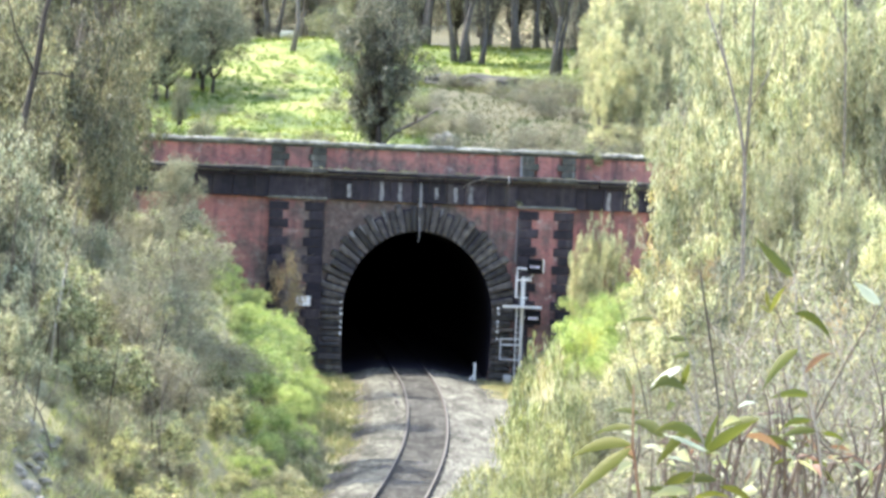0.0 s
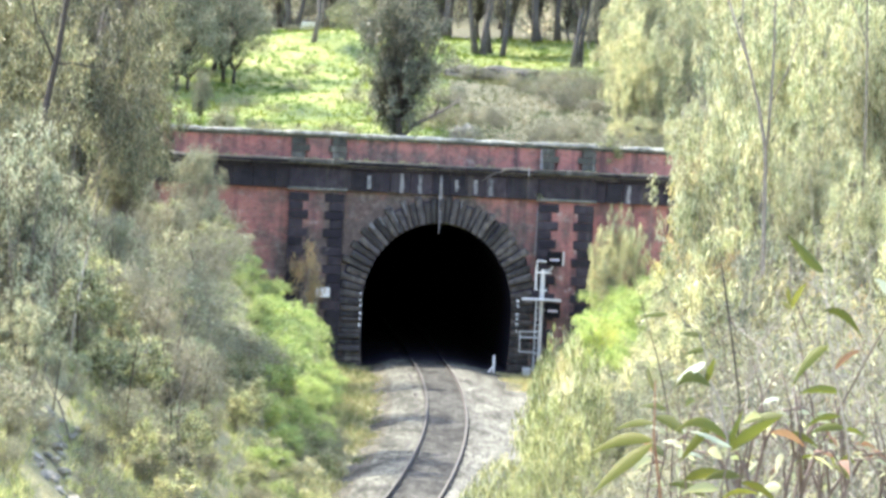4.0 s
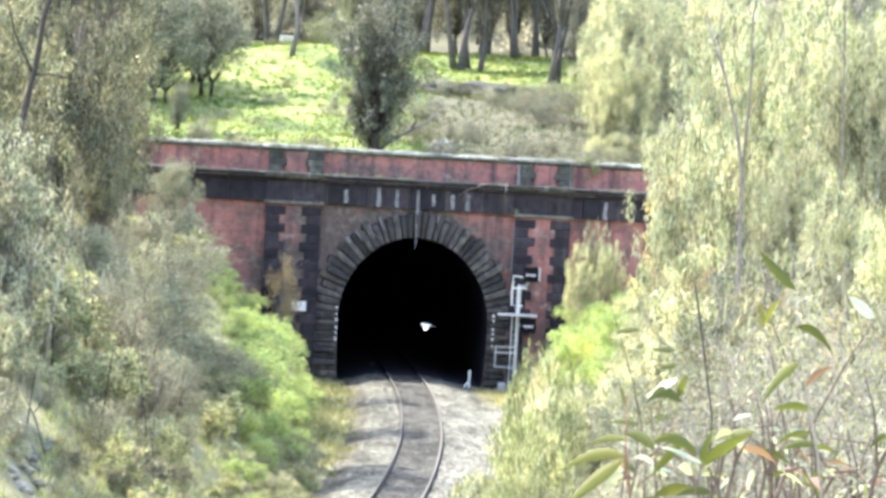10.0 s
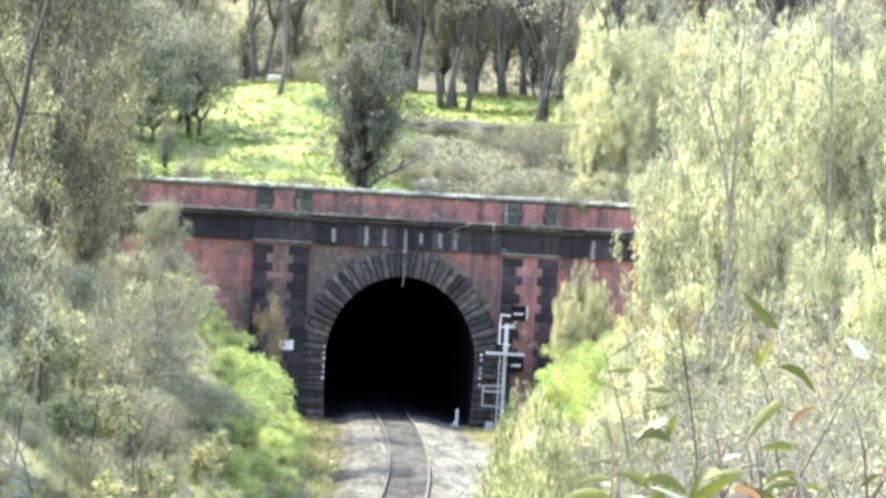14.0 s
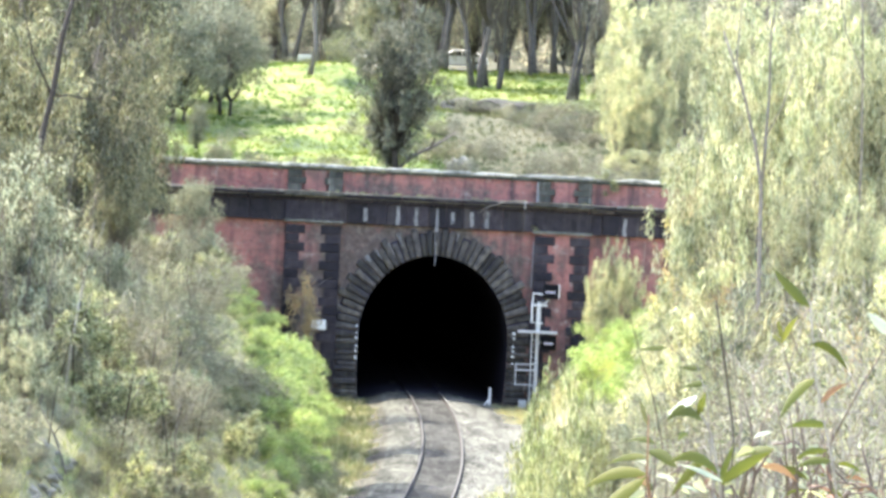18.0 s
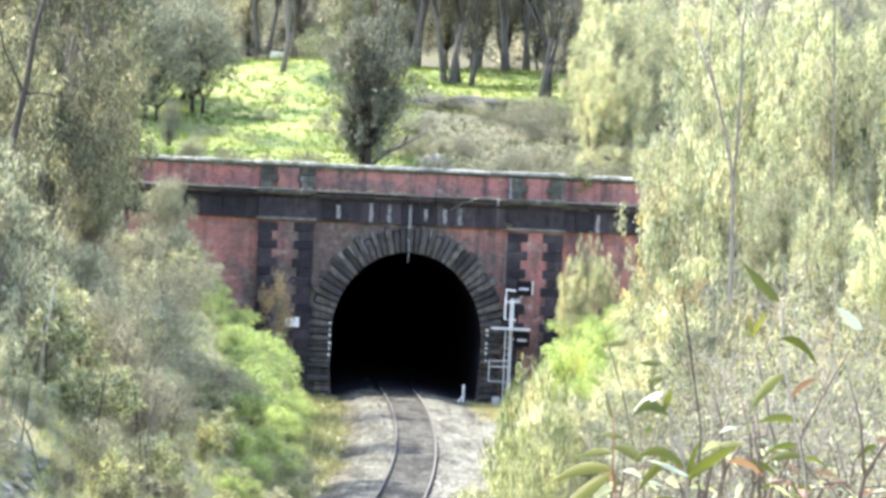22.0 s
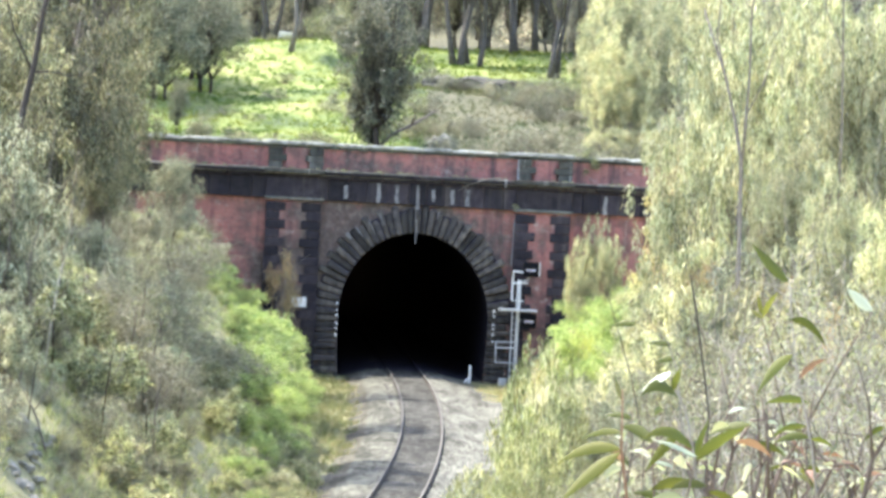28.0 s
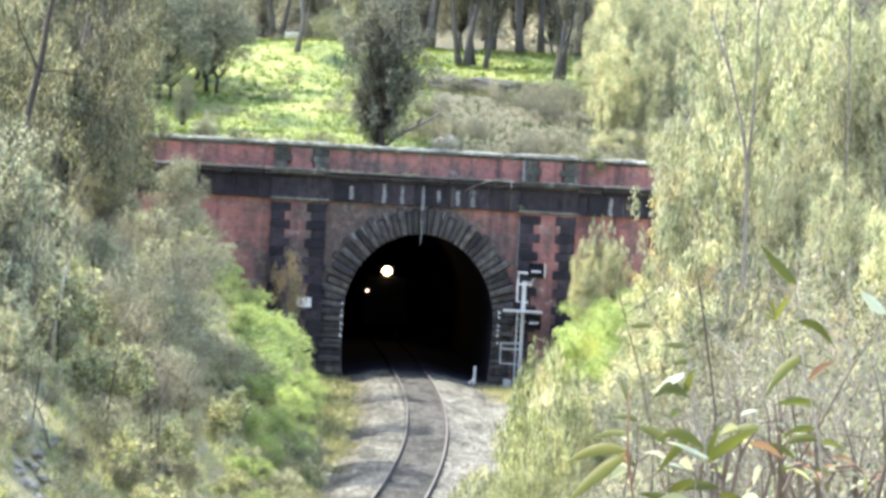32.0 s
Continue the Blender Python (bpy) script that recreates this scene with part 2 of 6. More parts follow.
def meadow(name):
    """Spring grass: deep green, bright green and straw in drifts, with a fine tussocky grain."""
    m, nt, b = material(name, 0.9)
    c = ramp(nt, tex(nt, 0.22, 5, 0.65), [(0.36, (0.04, 0.068, 0.016)), (0.45, (0.10, 0.14, 0.03)), (0.55, (0.18, 0.215, 0.05)), (0.66, (0.24, 0.25, 0.09))])
    c = blend(nt, 0.35, c, ramp(nt, tex(nt, 2.5, 4), [(0.32, (0.35, 0.4, 0.3)), (0.65, (1.2, 1.15, 1.1))]), 'MULTIPLY')
    nt.links.new(c, b.inputs["Base Color"])
    relief(nt, b, tex(nt, 3.0, 5), 1.0, 0.25)
    return m


GRASSGROUND = meadow("hill_grass_ground")
BANKGROUND = worn("bank_litter", (0.11, 0.105, 0.058), (0.33, 0.315, 0.18), 3, 0.3, rough=0.95, bump=0.8, depth=0.1)
SCRUBGROUND = worn("scrub_ground", (0.04, 0.041, 0.029), (0.13, 0.128, 0.085), 2, 0.25, rough=0.95, bump=0.9, depth=0.15)
ASPHALT = worn("road_asphalt", (0.05, 0.05, 0.05), (0.12, 0.12, 0.12), 20, 1)
CARPAINT = worn("white_car_paint", (0.74, 0.74, 0.74), (0.82, 0.82, 0.82), 3, 1, rough=0.2, bump=0.0)
CARGLASS = worn("dark_car_glass", (0.015, 0.017, 0.02), (0.03, 0.03, 0.035), 3, 1, rough=0.08, bump=0.0)
LOCOGLASS = worn("sooty_cab_glass", (0.004, 0.004, 0.005), (0.012, 0.012, 0.013), 6, 1, rough=0.75, bump=0.0)
TYRE = worn("tyre_rubber", (0.012, 0.012, 0.012), (0.03, 0.03, 0.03), 12, 2)
LOCOPAINT = worn("grimy_loco_paint", (0.006, 0.006, 0.009), (0.02, 0.017, 0.02), 5, 1, rough=0.8)
HEADLIGHT = glowing("headlight_glass", (1.0, 0.70, 0.38), 4.0)
MARKER = glowing("marker_light_glass", (1.0, 0.62, 0.45), 1.0)
FEATHER = worn("white_feathers", (0.66, 0.66, 0.66), (0.84, 0.84, 0.82), 20, 4, rough=0.8, bump=0.1)

GUM = leafy("gum_leaves", [(0.085, 0.097, 0.057), (0.17, 0.186, 0.108), (0.27, 0.285, 0.175), (0.41, 0.415, 0.28)], translucent=0.42, spread=0.22)
# darkest tone stands for shaded gaps; likewise in the grey-green and silver gum leaves
BANKLEAF = leafy("olive_bank_leaves", [(0.055, 0.06, 0.032), (0.215, 0.225, 0.125), (0.46, 0.475, 0.28), (0.68, 0.68, 0.48)], translucent=0.44, spread=0.34)
AMBERLEAF = leafy("amber_tinged_leaves", [(0.26, 0.25, 0.11), (0.42, 0.38, 0.18), (0.55, 0.44, 0.24), (0.62, 0.58, 0.38)], translucent=0.45, spread=0.15)
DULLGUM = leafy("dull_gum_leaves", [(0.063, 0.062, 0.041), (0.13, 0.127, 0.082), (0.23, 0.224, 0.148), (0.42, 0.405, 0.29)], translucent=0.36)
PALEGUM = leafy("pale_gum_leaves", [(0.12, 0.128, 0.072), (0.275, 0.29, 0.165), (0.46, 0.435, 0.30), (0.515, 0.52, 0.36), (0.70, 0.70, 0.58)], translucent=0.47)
GREYLEAF = leafy("grey_green_leaves", [(0.07, 0.073, 0.048), (0.25, 0.255, 0.17), (0.48, 0.485, 0.345), (0.70, 0.69, 0.56)], translucent=0.42)
# far wood leaves: haze and sunlight are mixed into these pale greyed colours
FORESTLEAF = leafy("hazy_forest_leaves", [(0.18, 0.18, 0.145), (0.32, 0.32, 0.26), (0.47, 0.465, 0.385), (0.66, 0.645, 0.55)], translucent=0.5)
WOODLEAF = leafy("hazy_grey_brown_leaves", [(0.15, 0.138, 0.122), (0.29, 0.27, 0.24), (0.45, 0.425, 0.385), (0.64, 0.61, 0.56)], translucent=0.5)
SILVERGUM = leafy("silver_gum_leaves", [(0.06, 0.064, 0.045), (0.22, 0.227, 0.16), (0.46, 0.465, 0.355), (0.76, 0.755, 0.64)], translucent=0.42)
SILVERLEAF = leafy("silver_tipped_leaves", [(0.20, 0.23, 0.16), (0.40, 0.44, 0.33), (0.68, 0.71, 0.58)], translucent=0.4)
# palest tone paints the white highlights on single leaves
NARROWLEAF = leafy("narrow_green_leaves", [(0.085, 0.095, 0.04), (0.20, 0.215, 0.095), (0.37, 0.38, 0.20), (0.64, 0.64, 0.46)], translucent=0.45)
SMOKELEAF = leafy("smoky_grey_leaves", [(0.075, 0.08, 0.062), (0.145, 0.152, 0.118), (0.24, 0.245, 0.19), (0.40, 0.40, 0.32)], translucent=0.3)
FRESH = leafy("fresh_green_leaves", [(0.125, 0.185, 0.055), (0.275, 0.37, 0.135), (0.42, 0.51, 0.22), (0.58, 0.63, 0.33)], translucent=0.46, spread=0.22)
BLOSSOM = leafy("wattle_blossom", [(0.36, 0.33, 0.10), (0.55, 0.46, 0.11), (0.62, 0.50, 0.13)], translucent=0.4, spread=0.12)
YELLOWLEAF = leafy("yellow_green_leaves", [(0.30, 0.36, 0.11), (0.44, 0.48, 0.15), (0.58, 0.56, 0.17)], translucent=0.4, spread=0.12)
RUSTLEAF = leafy("rust_brown_leaves", [(0.32, 0.20, 0.11), (0.46, 0.33, 0.19), (0.33, 0.31, 0.19)], translucent=0.3)
BIGLEAF = leafy("broad_leaves", [(0.05, 0.062, 0.013), (0.085, 0.096, 0.02), (0.13, 0.125, 0.032)], rough=0.6, translucent=0.42, spread=0.25)
REDLEAF = leafy("reddish_leaf", [(0.17, 0.085, 0.06), (0.24, 0.14, 0.10)], rough=0.45, translucent=0.35)
GRASS = leafy("grass_blades", [(0.075, 0.105, 0.016), (0.155, 0.19, 0.034), (0.26, 0.275, 0.07)], rough=0.7, translucent=0.42, spread=0.1, drift=True)
BANKGRASS = leafy("bank_grass_blades", [(0.22, 0.25, 0.11), (0.38, 0.41, 0.20), (0.55, 0.54, 0.33)], rough=0.6, translucent=0.48, spread=0.1)
CESSGRASS = leafy("cess_grass_blades", [(0.11, 0.14, 0.05), (0.24, 0.25, 0.12), (0.38, 0.33, 0.24)], rough=0.7, translucent=0.3, spread=0.1)
SCRUBGRASS = leafy("dull_scrub_grass", [(0.06, 0.07, 0.03), (0.13, 0.135, 0.075), (0.24, 0.225, 0.16)], rough=0.7, translucent=0.3, spread=0.1, drift=True)
# leaves whose white highlight is painted as a pale base colour
GLINTBLADE = leafy("leaves_pale_with_glint", [(0.28, 0.32, 0.24), (0.40, 0.43, 0.36)], rough=0.55, translucent=0.3, spread=0.1)
DRYGRASS = leafy("dry_grass_blades", [(0.34, 0.31, 0.17), (0.48, 0.43, 0.27), (0.40, 0.42, 0.18)], rough=0.7, translucent=0.3, spread=0.1)


# ---- mesh helpers ----
class Builder:
    """Collects vertices and faces of one mesh."""

    def __init__(self):
        self.v, self.f = [], []

    def add(self, verts, faces):
        n = len(self.v)
        self.v += [tuple(p) for p in verts]
        self.f += [tuple(i + n for i in face) for face in faces]
        return self

    def box(self, x0, y0, z0, x1, y1, z1):
        return self.add([(x, y, z) for z in (z0, z1) for x, y in ((x0, y0), (x1, y0), (x1, y1), (x0, y1))],
                        [(3, 2, 1, 0), (4, 5, 6, 7), (0, 1, 5, 4), (1, 2, 6, 5), (2, 3, 7, 6), (3, 0, 4, 7)])

    def tube(self, points, radii, sides=6):
        pts = [Vector(p) for p in points]
        rings = []
        for i, p in enumerate(pts):
            d = (pts[min(i + 1, len(pts) - 1)] - pts[max(i - 1, 0)]).normalized()
            a = d.orthogonal().normalized()
            b = d.cross(a)
            rings.append([p + (a * math.cos(k * math.tau / sides) + b * math.sin(k * math.tau / sides)) * radii[i] for k in range(sides)])
        faces = [(i * sides + k, i * sides + (k + 1) % sides, (i + 1) * sides + (k + 1) % sides, (i + 1) * sides + k)
                 for i in range(len(pts) - 1) for k in range(sides)]
        faces += [tuple(range(sides))[::-1], tuple((len(pts) - 1) * sides + k for k in range(sides))]
        return self.add([v for r in rings for v in r], faces)

    def mesh(self, name, mat, smooth=False):
        me = bpy.data.meshes.new(name)
        me.from_pydata(self.v, [], self.f)
        me.materials.append(mat)
        if smooth:
            me.polygons.foreach_set("use_smooth", [True] * len(me.polygons))
        me.validate()
        return me


def rounded(b, name, mat, r=0.02):
    """The mesh of a Builder with its sharp edges bevelled."""
    me = b.mesh(name, mat)
    bm = bmesh.new()
    bm.from_mesh(me)
    bmesh.ops.remove_doubles(bm, verts=bm.verts, dist=1e-5)
    sharp = [e for e in bm.edges if len(e.link_faces) == 2 and e.calc_face_angle(0) > 0.5]
    bmesh.ops.bevel(bm, geom=sharp, offset=r, segments=1, affect='EDGES', clamp_overlap=True)
    bm.to_mesh(me)
    bm.free()
    return me


def part(name, me, parent, label="", at=(0, 0, 0)):
    ob = new(name, me)
    ob.parent = parent
    ob.location = at
    return tagged(ob, label)


def thing(name, label, category, group="", kind="", m=None):
    ob = new(name)
    ob.empty_display_size = 0.2
    if m is not None:
        ob.matrix_basis = m
    return tagged(ob, label, category, group, kind)


def solid(name, me, label, category, group="", kind="", m=None):
    ob = new(name, me)
    if m is not None:
        ob.matrix_basis = m
    return tagged(ob, label, category, group, kind)


# ---- the plan: the track's line and the lie of the land ----
PORTAL_Y = 200.0
ARCH_X, ARCH_A, ARCH_B, ARCH_Z = -0.30, 3.90, 4.43, 2.60   # the opening: half width, rise, springing


def track_x(y):
    """Centre line of the track: a wide curve up to the portal, another inside the tunnel."""
    if y <= PORTAL_Y:
        return 0.40 - 7.1e-4 * (y - 162) ** 2
    d = y - PORTAL_Y
    return -0.625 - 0.040 * d - 4e-4 * min(d, 120.0) ** 2 - 0.096 * max(0.0, d - 120.0)


def swell(x, y, s, seed=0.0):
    return noise.noise(Vector((x / s, y / s, seed)))


def land(x, y):
    """Height of the ground."""
    if y > PORTAL_Y + 0.9:
        d = y - 201.5
        z = 10.6 + 0.149 * min(d, 44.0) + 0.05 * max(0.0, min(d - 44, 42)) + 0.11 * max(0.0, min(d - 86, 400))
        z += 0.55 * swell(x, y, 11, 3) * min(1, d / 8) + 0.25 * swell(x, y, 4, 5) * min(1, d / 8)
        z += 0.7 * math.exp(-((x + 8.5) / 5) ** 2 - ((y - 243) / 6) ** 2) - 0.5 * math.exp(-((x - 3) / 5) ** 2 - ((y - 246) / 8) ** 2)
        return z
    u = x - track_x(y)
    side = -1 if u < 0 else 1
    a = abs(u) - (4.7 if side < 0 else 5.2)
    top = 11.0 if side < 0 else (9.3 + 1.2 * max(0, min(1, (y - 60) / 120)))
    if a <= 0:
        return -0.62 + 0.05 * swell(x, y, 2, 1)
    steep = 1.15 if side < 0 else 1.15 + 1.25 * max(0.0, min(1.0, (120 - y) / 40, (y - 8) / 22))
    s = top * (1 - math.exp(-steep * a / top * (1 + 0.25 * a / top)))
    bump = 0.4 * swell(x, y, 5, 2) + 0.15 * swell(x, y, 2.2, 4)
    if y < 14:
        bump *= 0.4
    z = -0.62 + s + bump * min(1, a / 2)
    if side > 0:
        z += 2.2 * math.exp(-(y / 15.0) ** 2 - ((x - 1.0) / 14.0) ** 2)
    over = abs(u) - 24
    return z + (0.05 * min(over, 400) if over > 0 else 0)


def ground():
    xs = np.unique(np.concatenate([np.arange(-44, -20, 1.0), np.arange(-20, 20.1, 0.6), np.arange(21, 45, 1.0), np.linspace(-44, -1500, 18) + 0.0, np.linspace(44, 1500, 18)]))
    ys = np.unique(np.concatenate([np.linspace(-1200, -12, 14), np.arange(-10, 90, 1.5), np.arange(90, 200.1, 1.0), [200.6, 201.2], np.arange(202.5, 302, 1.5), np.linspace(310, 1800, 20)]))
    xs, ys = [float(v) for v in xs], [float(v) for v in ys]
    b = Builder()
    b.v = [(x, y, land(x, y)) for y in ys for x in xs]
    n = len(xs)
    hill = []
    for j in range(len(ys) - 1):
        for i in range(n - 1):
            if ys[j] < 200.7 <= ys[j + 1] and -16.2 < xs[i] and xs[i + 1] < 16:
                continue    # behind the portal's wall
            b.f.append((j * n + i, j * n + i + 1, (j + 1) * n + i + 1, (j + 1) * n + i))
            grassy = xs[i] < -0.5 or ys[j] > 231 + 3 * swell(xs[i], 0, 4, 2)
            hill.append(0 if ys[j] < 200 else 2 if ys[j] > 268 or not grassy else 1)
    me = b.mesh("ground", BANKGROUND, True)
    me.materials.append(GRASSGROUND)
    me.materials.append(SCRUBGROUND)
    me.polygons.foreach_set("material_index", hill)
    solid("ground", me, "grassy hill over a cutting with banks of dry litter", "ground", kind="structure")


ground()


# ---- the portal ----
def arch_points(grow=0.0, n=40, foot=-1.4):
    """The opening's outline from foot to foot: a stilted half ellipse whose sides draw in a little below."""
    a, c = ARCH_A + grow, ARCH_B + grow
    up = [(ARCH_X - a * math.cos(math.pi * k / n), ARCH_Z + c * math.sin(math.pi * k / n)) for k in range(n + 1)]
    low = []
    for k in range(1, 6):
        z = ARCH_Z + (foot - ARCH_Z) * k / 5
        low.append((a - 0.16 * ((ARCH_Z - z) / 3.2) ** 2, z))
    return [(ARCH_X - w, z) for w, z in reversed(low)] + up + [(ARCH_X + w, z) for w, z in low]


def prism(outline, y0, y1):
    """A slab whose outline stands in the x-z plane."""
    b = Builder()
    n = len(outline)
    b.v = [(x, y0, z) for x, z in outline] + [(x, y1, z) for x, z in outline]
    b.f = [tuple(range(n)), tuple(range(2 * n - 1, n - 1, -1))] + [(k, n + k, n + (k + 1) % n, (k + 1) % n) for k in range(n)]
    return b


def portal():
    p = thing("wall_portal", "red brick tunnel portal with dark bluestone dressings", "tunnel portal", kind="structure")
    y = PORTAL_Y
    left, right = -16.5, 16.0
    arch = arch_points(foot=-1.6)
    part("wall", prism([(left, -1.6)] + arch + [(right, -1.6), (right, 10.0), (left, 10.0)], y, y + 1.2).mesh("wall", BRICK), p, "stained red brick wall")
    part("parapet_wall", Builder().box(left, y + 0.05, 10.0, right, y + 0.65, 11.10).mesh("parapet_wall", BRICK), p, "red brick parapet")
    rnd = random.Random(4)
    # cornice, frieze and coping in long stones
    x = left
    while x < right - 0.1:
        w = min(rnd.uniform(1.3, 1.9), right - x)
        part("cornice_stone", rounded(Builder().box(x + 0.008, y - 0.72, 9.80, x + w - 0.008, y + 0.04, 9.94), "cornice_stone", BLUESTONE, 0.02), p)
        # lip and fillet paler than the stones between: lit edges put into colour
        part("cornice_lip", rounded(Builder().box(x + 0.008 + rnd.uniform(0, 0.03), y - 0.75 + rnd.uniform(0, 0.03), 9.944, x + w - 0.008 - rnd.uniform(0, 0.03), y + 0.04, 10.03 + rnd.uniform(-0.02, 0.02)), "cornice_lip", CORNICE, 0.025), p)
        part("fillet", rounded(Builder().box(x + 0.006 + rnd.uniform(0, 0.05), y - 0.52, 9.74, x + w - 0.006 - rnd.uniform(0, 0.05), y - 0.484, 9.79), "fillet", CORNICE, 0.012), p)
        part("bed_moulding", rounded(Builder().box(x + 0.006, y - 0.48, 9.58, x + w - 0.006, y - 0.002, 9.795), "bed_moulding", BLUESTONE, 0.04), p)
        x += w
    x = left
    while x < right - 0.1:
        w = min(rnd.uniform(0.9, 1.15), right - x)
        part("frieze_block", rounded(Builder().box(x + 0.006, y - 0.24 - rnd.uniform(0, 0.05), 8.47, x + w - 0.006, y - 0.002, 9.575), "frieze_block", BLUESTONE, 0.025), p)
        x += w
    x = left
    while x < right - 0.1:
        w = min(rnd.uniform(1.1, 1.6), right - x)
        h = rnd.uniform(-0.03, 0.03)
        g = rnd.uniform(-0.03, 0.03)
        part("coping_course", rounded(Builder().box(x + 0.01, y - 0.06 - rnd.uniform(0, 0.03), 11.105, x + w - 0.01, y + 0.76, 11.24), "coping_course", COPINGBED, 0.02), p)
        b = prism([(x + 0.006, 11.245), (x + w - 0.006, 11.245), (x + w - 0.006, 11.42 + h), (x + 0.5 * w, 11.44 + g), (x + 0.006, 11.42 - h)], y - 0.13, y + 0.82)
        part("coping_stone", rounded(b, "coping_stone", COPING, 0.05), p)
        x += w
    # pilasters: brick cores between toothed stone edges, capitals over them, and their dwarf piers in the parapet
    for cx in (-6.70, 6.12):
        h = 1.42
        part("pilaster_core", Builder().box(cx - h + 0.1, y - 0.30, -1.0, cx + h - 0.1, y - 0.002, 8.40).mesh("pilaster_core", BRICK), p)
        z, k = -0.9, 0
        while z < 8.30:
            hh = min(0.46, 8.39 - z)
            w = 1.02 if k % 2 else 0.74
            for s in (-1, 1):
                ww = w + rnd.uniform(-0.04, 0.04)
                x0, x1 = sorted((cx + s * h, cx + s * (h - ww)))
                part("quoin", rounded(Builder().box(x0, y - 0.36 - rnd.uniform(0, 0.03), z + 0.008, x1, y - 0.004, z + hh - 0.008), "quoin", BLUESTONE, 0.025), p)
            z, k = z + 0.46, k + 1
        part("capital", rounded(Builder().box(cx - h - 0.12, y - 0.50, 8.41, cx + h + 0.12, y - 0.003, 8.57), "capital", CORNICE, 0.04), p)
        part("capital_block", rounded(Builder().box(cx - h - 0.04, y - 0.43, 8.575, cx + h + 0.04, y - 0.27, 9.57), "capital_block", BLUESTONE, 0.03), p)
        part("cornice_break", rounded(Builder().box(cx - h - 0.12, y - 0.90, 9.79, cx + h + 0.12, y - 0.756, 10.04), "cornice_break", LICHENSTONE, 0.03), p)
        part("parapet_pier", Builder().box(cx - 0.55, y - 0.10, 10.05, cx + 0.55, y + 0.045, 11.10).mesh("parapet_pier", BRICK), p)
        for s in (-1, 1):
            for k in range(3):
                w = 0.95 if k % 2 else 0.72
                x0, x1 = sorted((cx + s * h, cx + s * (h - w)))
                part("parapet_quoin", rounded(Builder().box(x0, y - 0.16 - rnd.uniform(0, 0.02), 10.05 + 0.35 * k, x1, y + 0.046, 10.05 + 0.35 * (k + 1) - 0.012), "parapet_quoin", LICHENSTONE, 0.02), p)
        part("coping_break", rounded(Builder().box(cx - h - 0.08, y - 0.22, 11.25, cx + h + 0.08, y - 0.134, 11.46), "coping_break", COPING, 0.04), p)
    # ring of rusticated voussoirs on a sooty bed, with stepped courses down the sides
    ring = [(ARCH_X - (ARCH_A + g) * math.cos(math.pi * k / 64), ARCH_Z + (ARCH_B + g) * math.sin(math.pi * k / 64)) for k in range(65) for g in (0.01, 1.18)]
    bed = Builder()
    bed.v = [(x, y - d, z) for d in (0.08, 0.001) for x, z in ring]
    bed.f = [f for k in range(64) for f in ((2 * k, 2 * k + 1, 2 * k + 3, 2 * k + 2), (2 * k + 1, 131 + 2 * k, 133 + 2 * k, 2 * k + 3), (2 * k, 2 * k + 2, 132 + 2 * k, 130 + 2 * k))]
    part("ring_bed", bed.mesh("ring_bed", SOOTSHADE), p, "sooty mortar bed of the arch ring")
    n = 41
    angles = [math.pi * k / n for k in range(n + 1)]
    for k in range(n):
        a0, a1 = angles[k] + rnd.uniform(0.002, 0.007), angles[k + 1] - rnd.uniform(0.002, 0.007)
        grow = 1.30 + rnd.uniform(-0.16, 0.14) + (0.10 if k % 2 else -0.06)
        quad = [(ARCH_X - (ARCH_A + g) * math.cos(a), ARCH_Z + min(ARCH_B + g, 5.86 / max(math.sin(a), 0.2)) * math.sin(a)) for g, a in ((-0.03, a0), (grow, a0), (grow, a1), (-0.03, a1))]
        part("voussoir", rounded(prism(quad, y - 0.12 - rnd.uniform(0, 0.22), y + 0.5), "voussoir", RINGSTONE, 0.075), p)
    for s in (-1, 1):
        z, k = ARCH_Z - 0.02, 0
        while z > -1.0:
            w_in = ARCH_A - 0.16 * ((ARCH_Z - z) / 3.2) ** 2 - 0.03
            w_out = w_in + (1.44 if k % 2 else 1.06) + rnd.uniform(-0.14, 0.14)
            x0, x1 = sorted((ARCH_X + s * w_in, ARCH_X + s * w_out))
            hh = rnd.uniform(0.23, 0.36)
            part("jamb_stone", rounded(Builder().box(x0, y - 0.12 - rnd.uniform(0, 0.2), z - hh + 0.012, x1, y + 0.5, z - 0.012), "jamb_stone", RINGSTONE, 0.055), p)
            z, k = z - hh, k + 1
    # lime runs on the frieze and from the crown, paint daubs on the ring
    for x, z0, z1, w in ((-4.05, 8.62, 9.3, 0.24), (-2.36, 8.5, 9.5, 0.2), (-1.43, 8.5, 9.45, 0.2), (0.45, 8.7, 9.3, 0.2), (1.42, 8.6, 9.35, 0.2), (2.2, 8.55, 9.4, 0.22), (9.3, 8.5, 9.4, 0.22)):
        pts = [(x + s * w * rnd.uniform(0.3, 0.62), z0 + (z1 - z0) * q) for s, qs in ((-1, (0, 0.3, 0.6, 1)), (1, (1, 0.65, 0.35, 0))) for q in qs]
        part("lime_run", prism(pts, y - 0.285, y - 0.262).mesh("lime_run", LIME), p, "pale lime run")
    part("lime_run", prism([(-0.42, 9.5), (-0.30, 9.5), (-0.27, 8.5), (-0.33, 7.6), (-0.44, 7.6)], y - 0.31, y - 0.288).mesh("lime_run", LIME), p, "pale lime run")
    for deg, g0, g1, w in ((133, 1.0, 1.4, 0.16), (127, 0.7, 1.3, 0.06), (119, 0.5, 1.25, 0.05), (112, 0.8, 1.3, 0.06), (78, 0.9, 1.3, 0.05)):
        a = math.radians(deg)
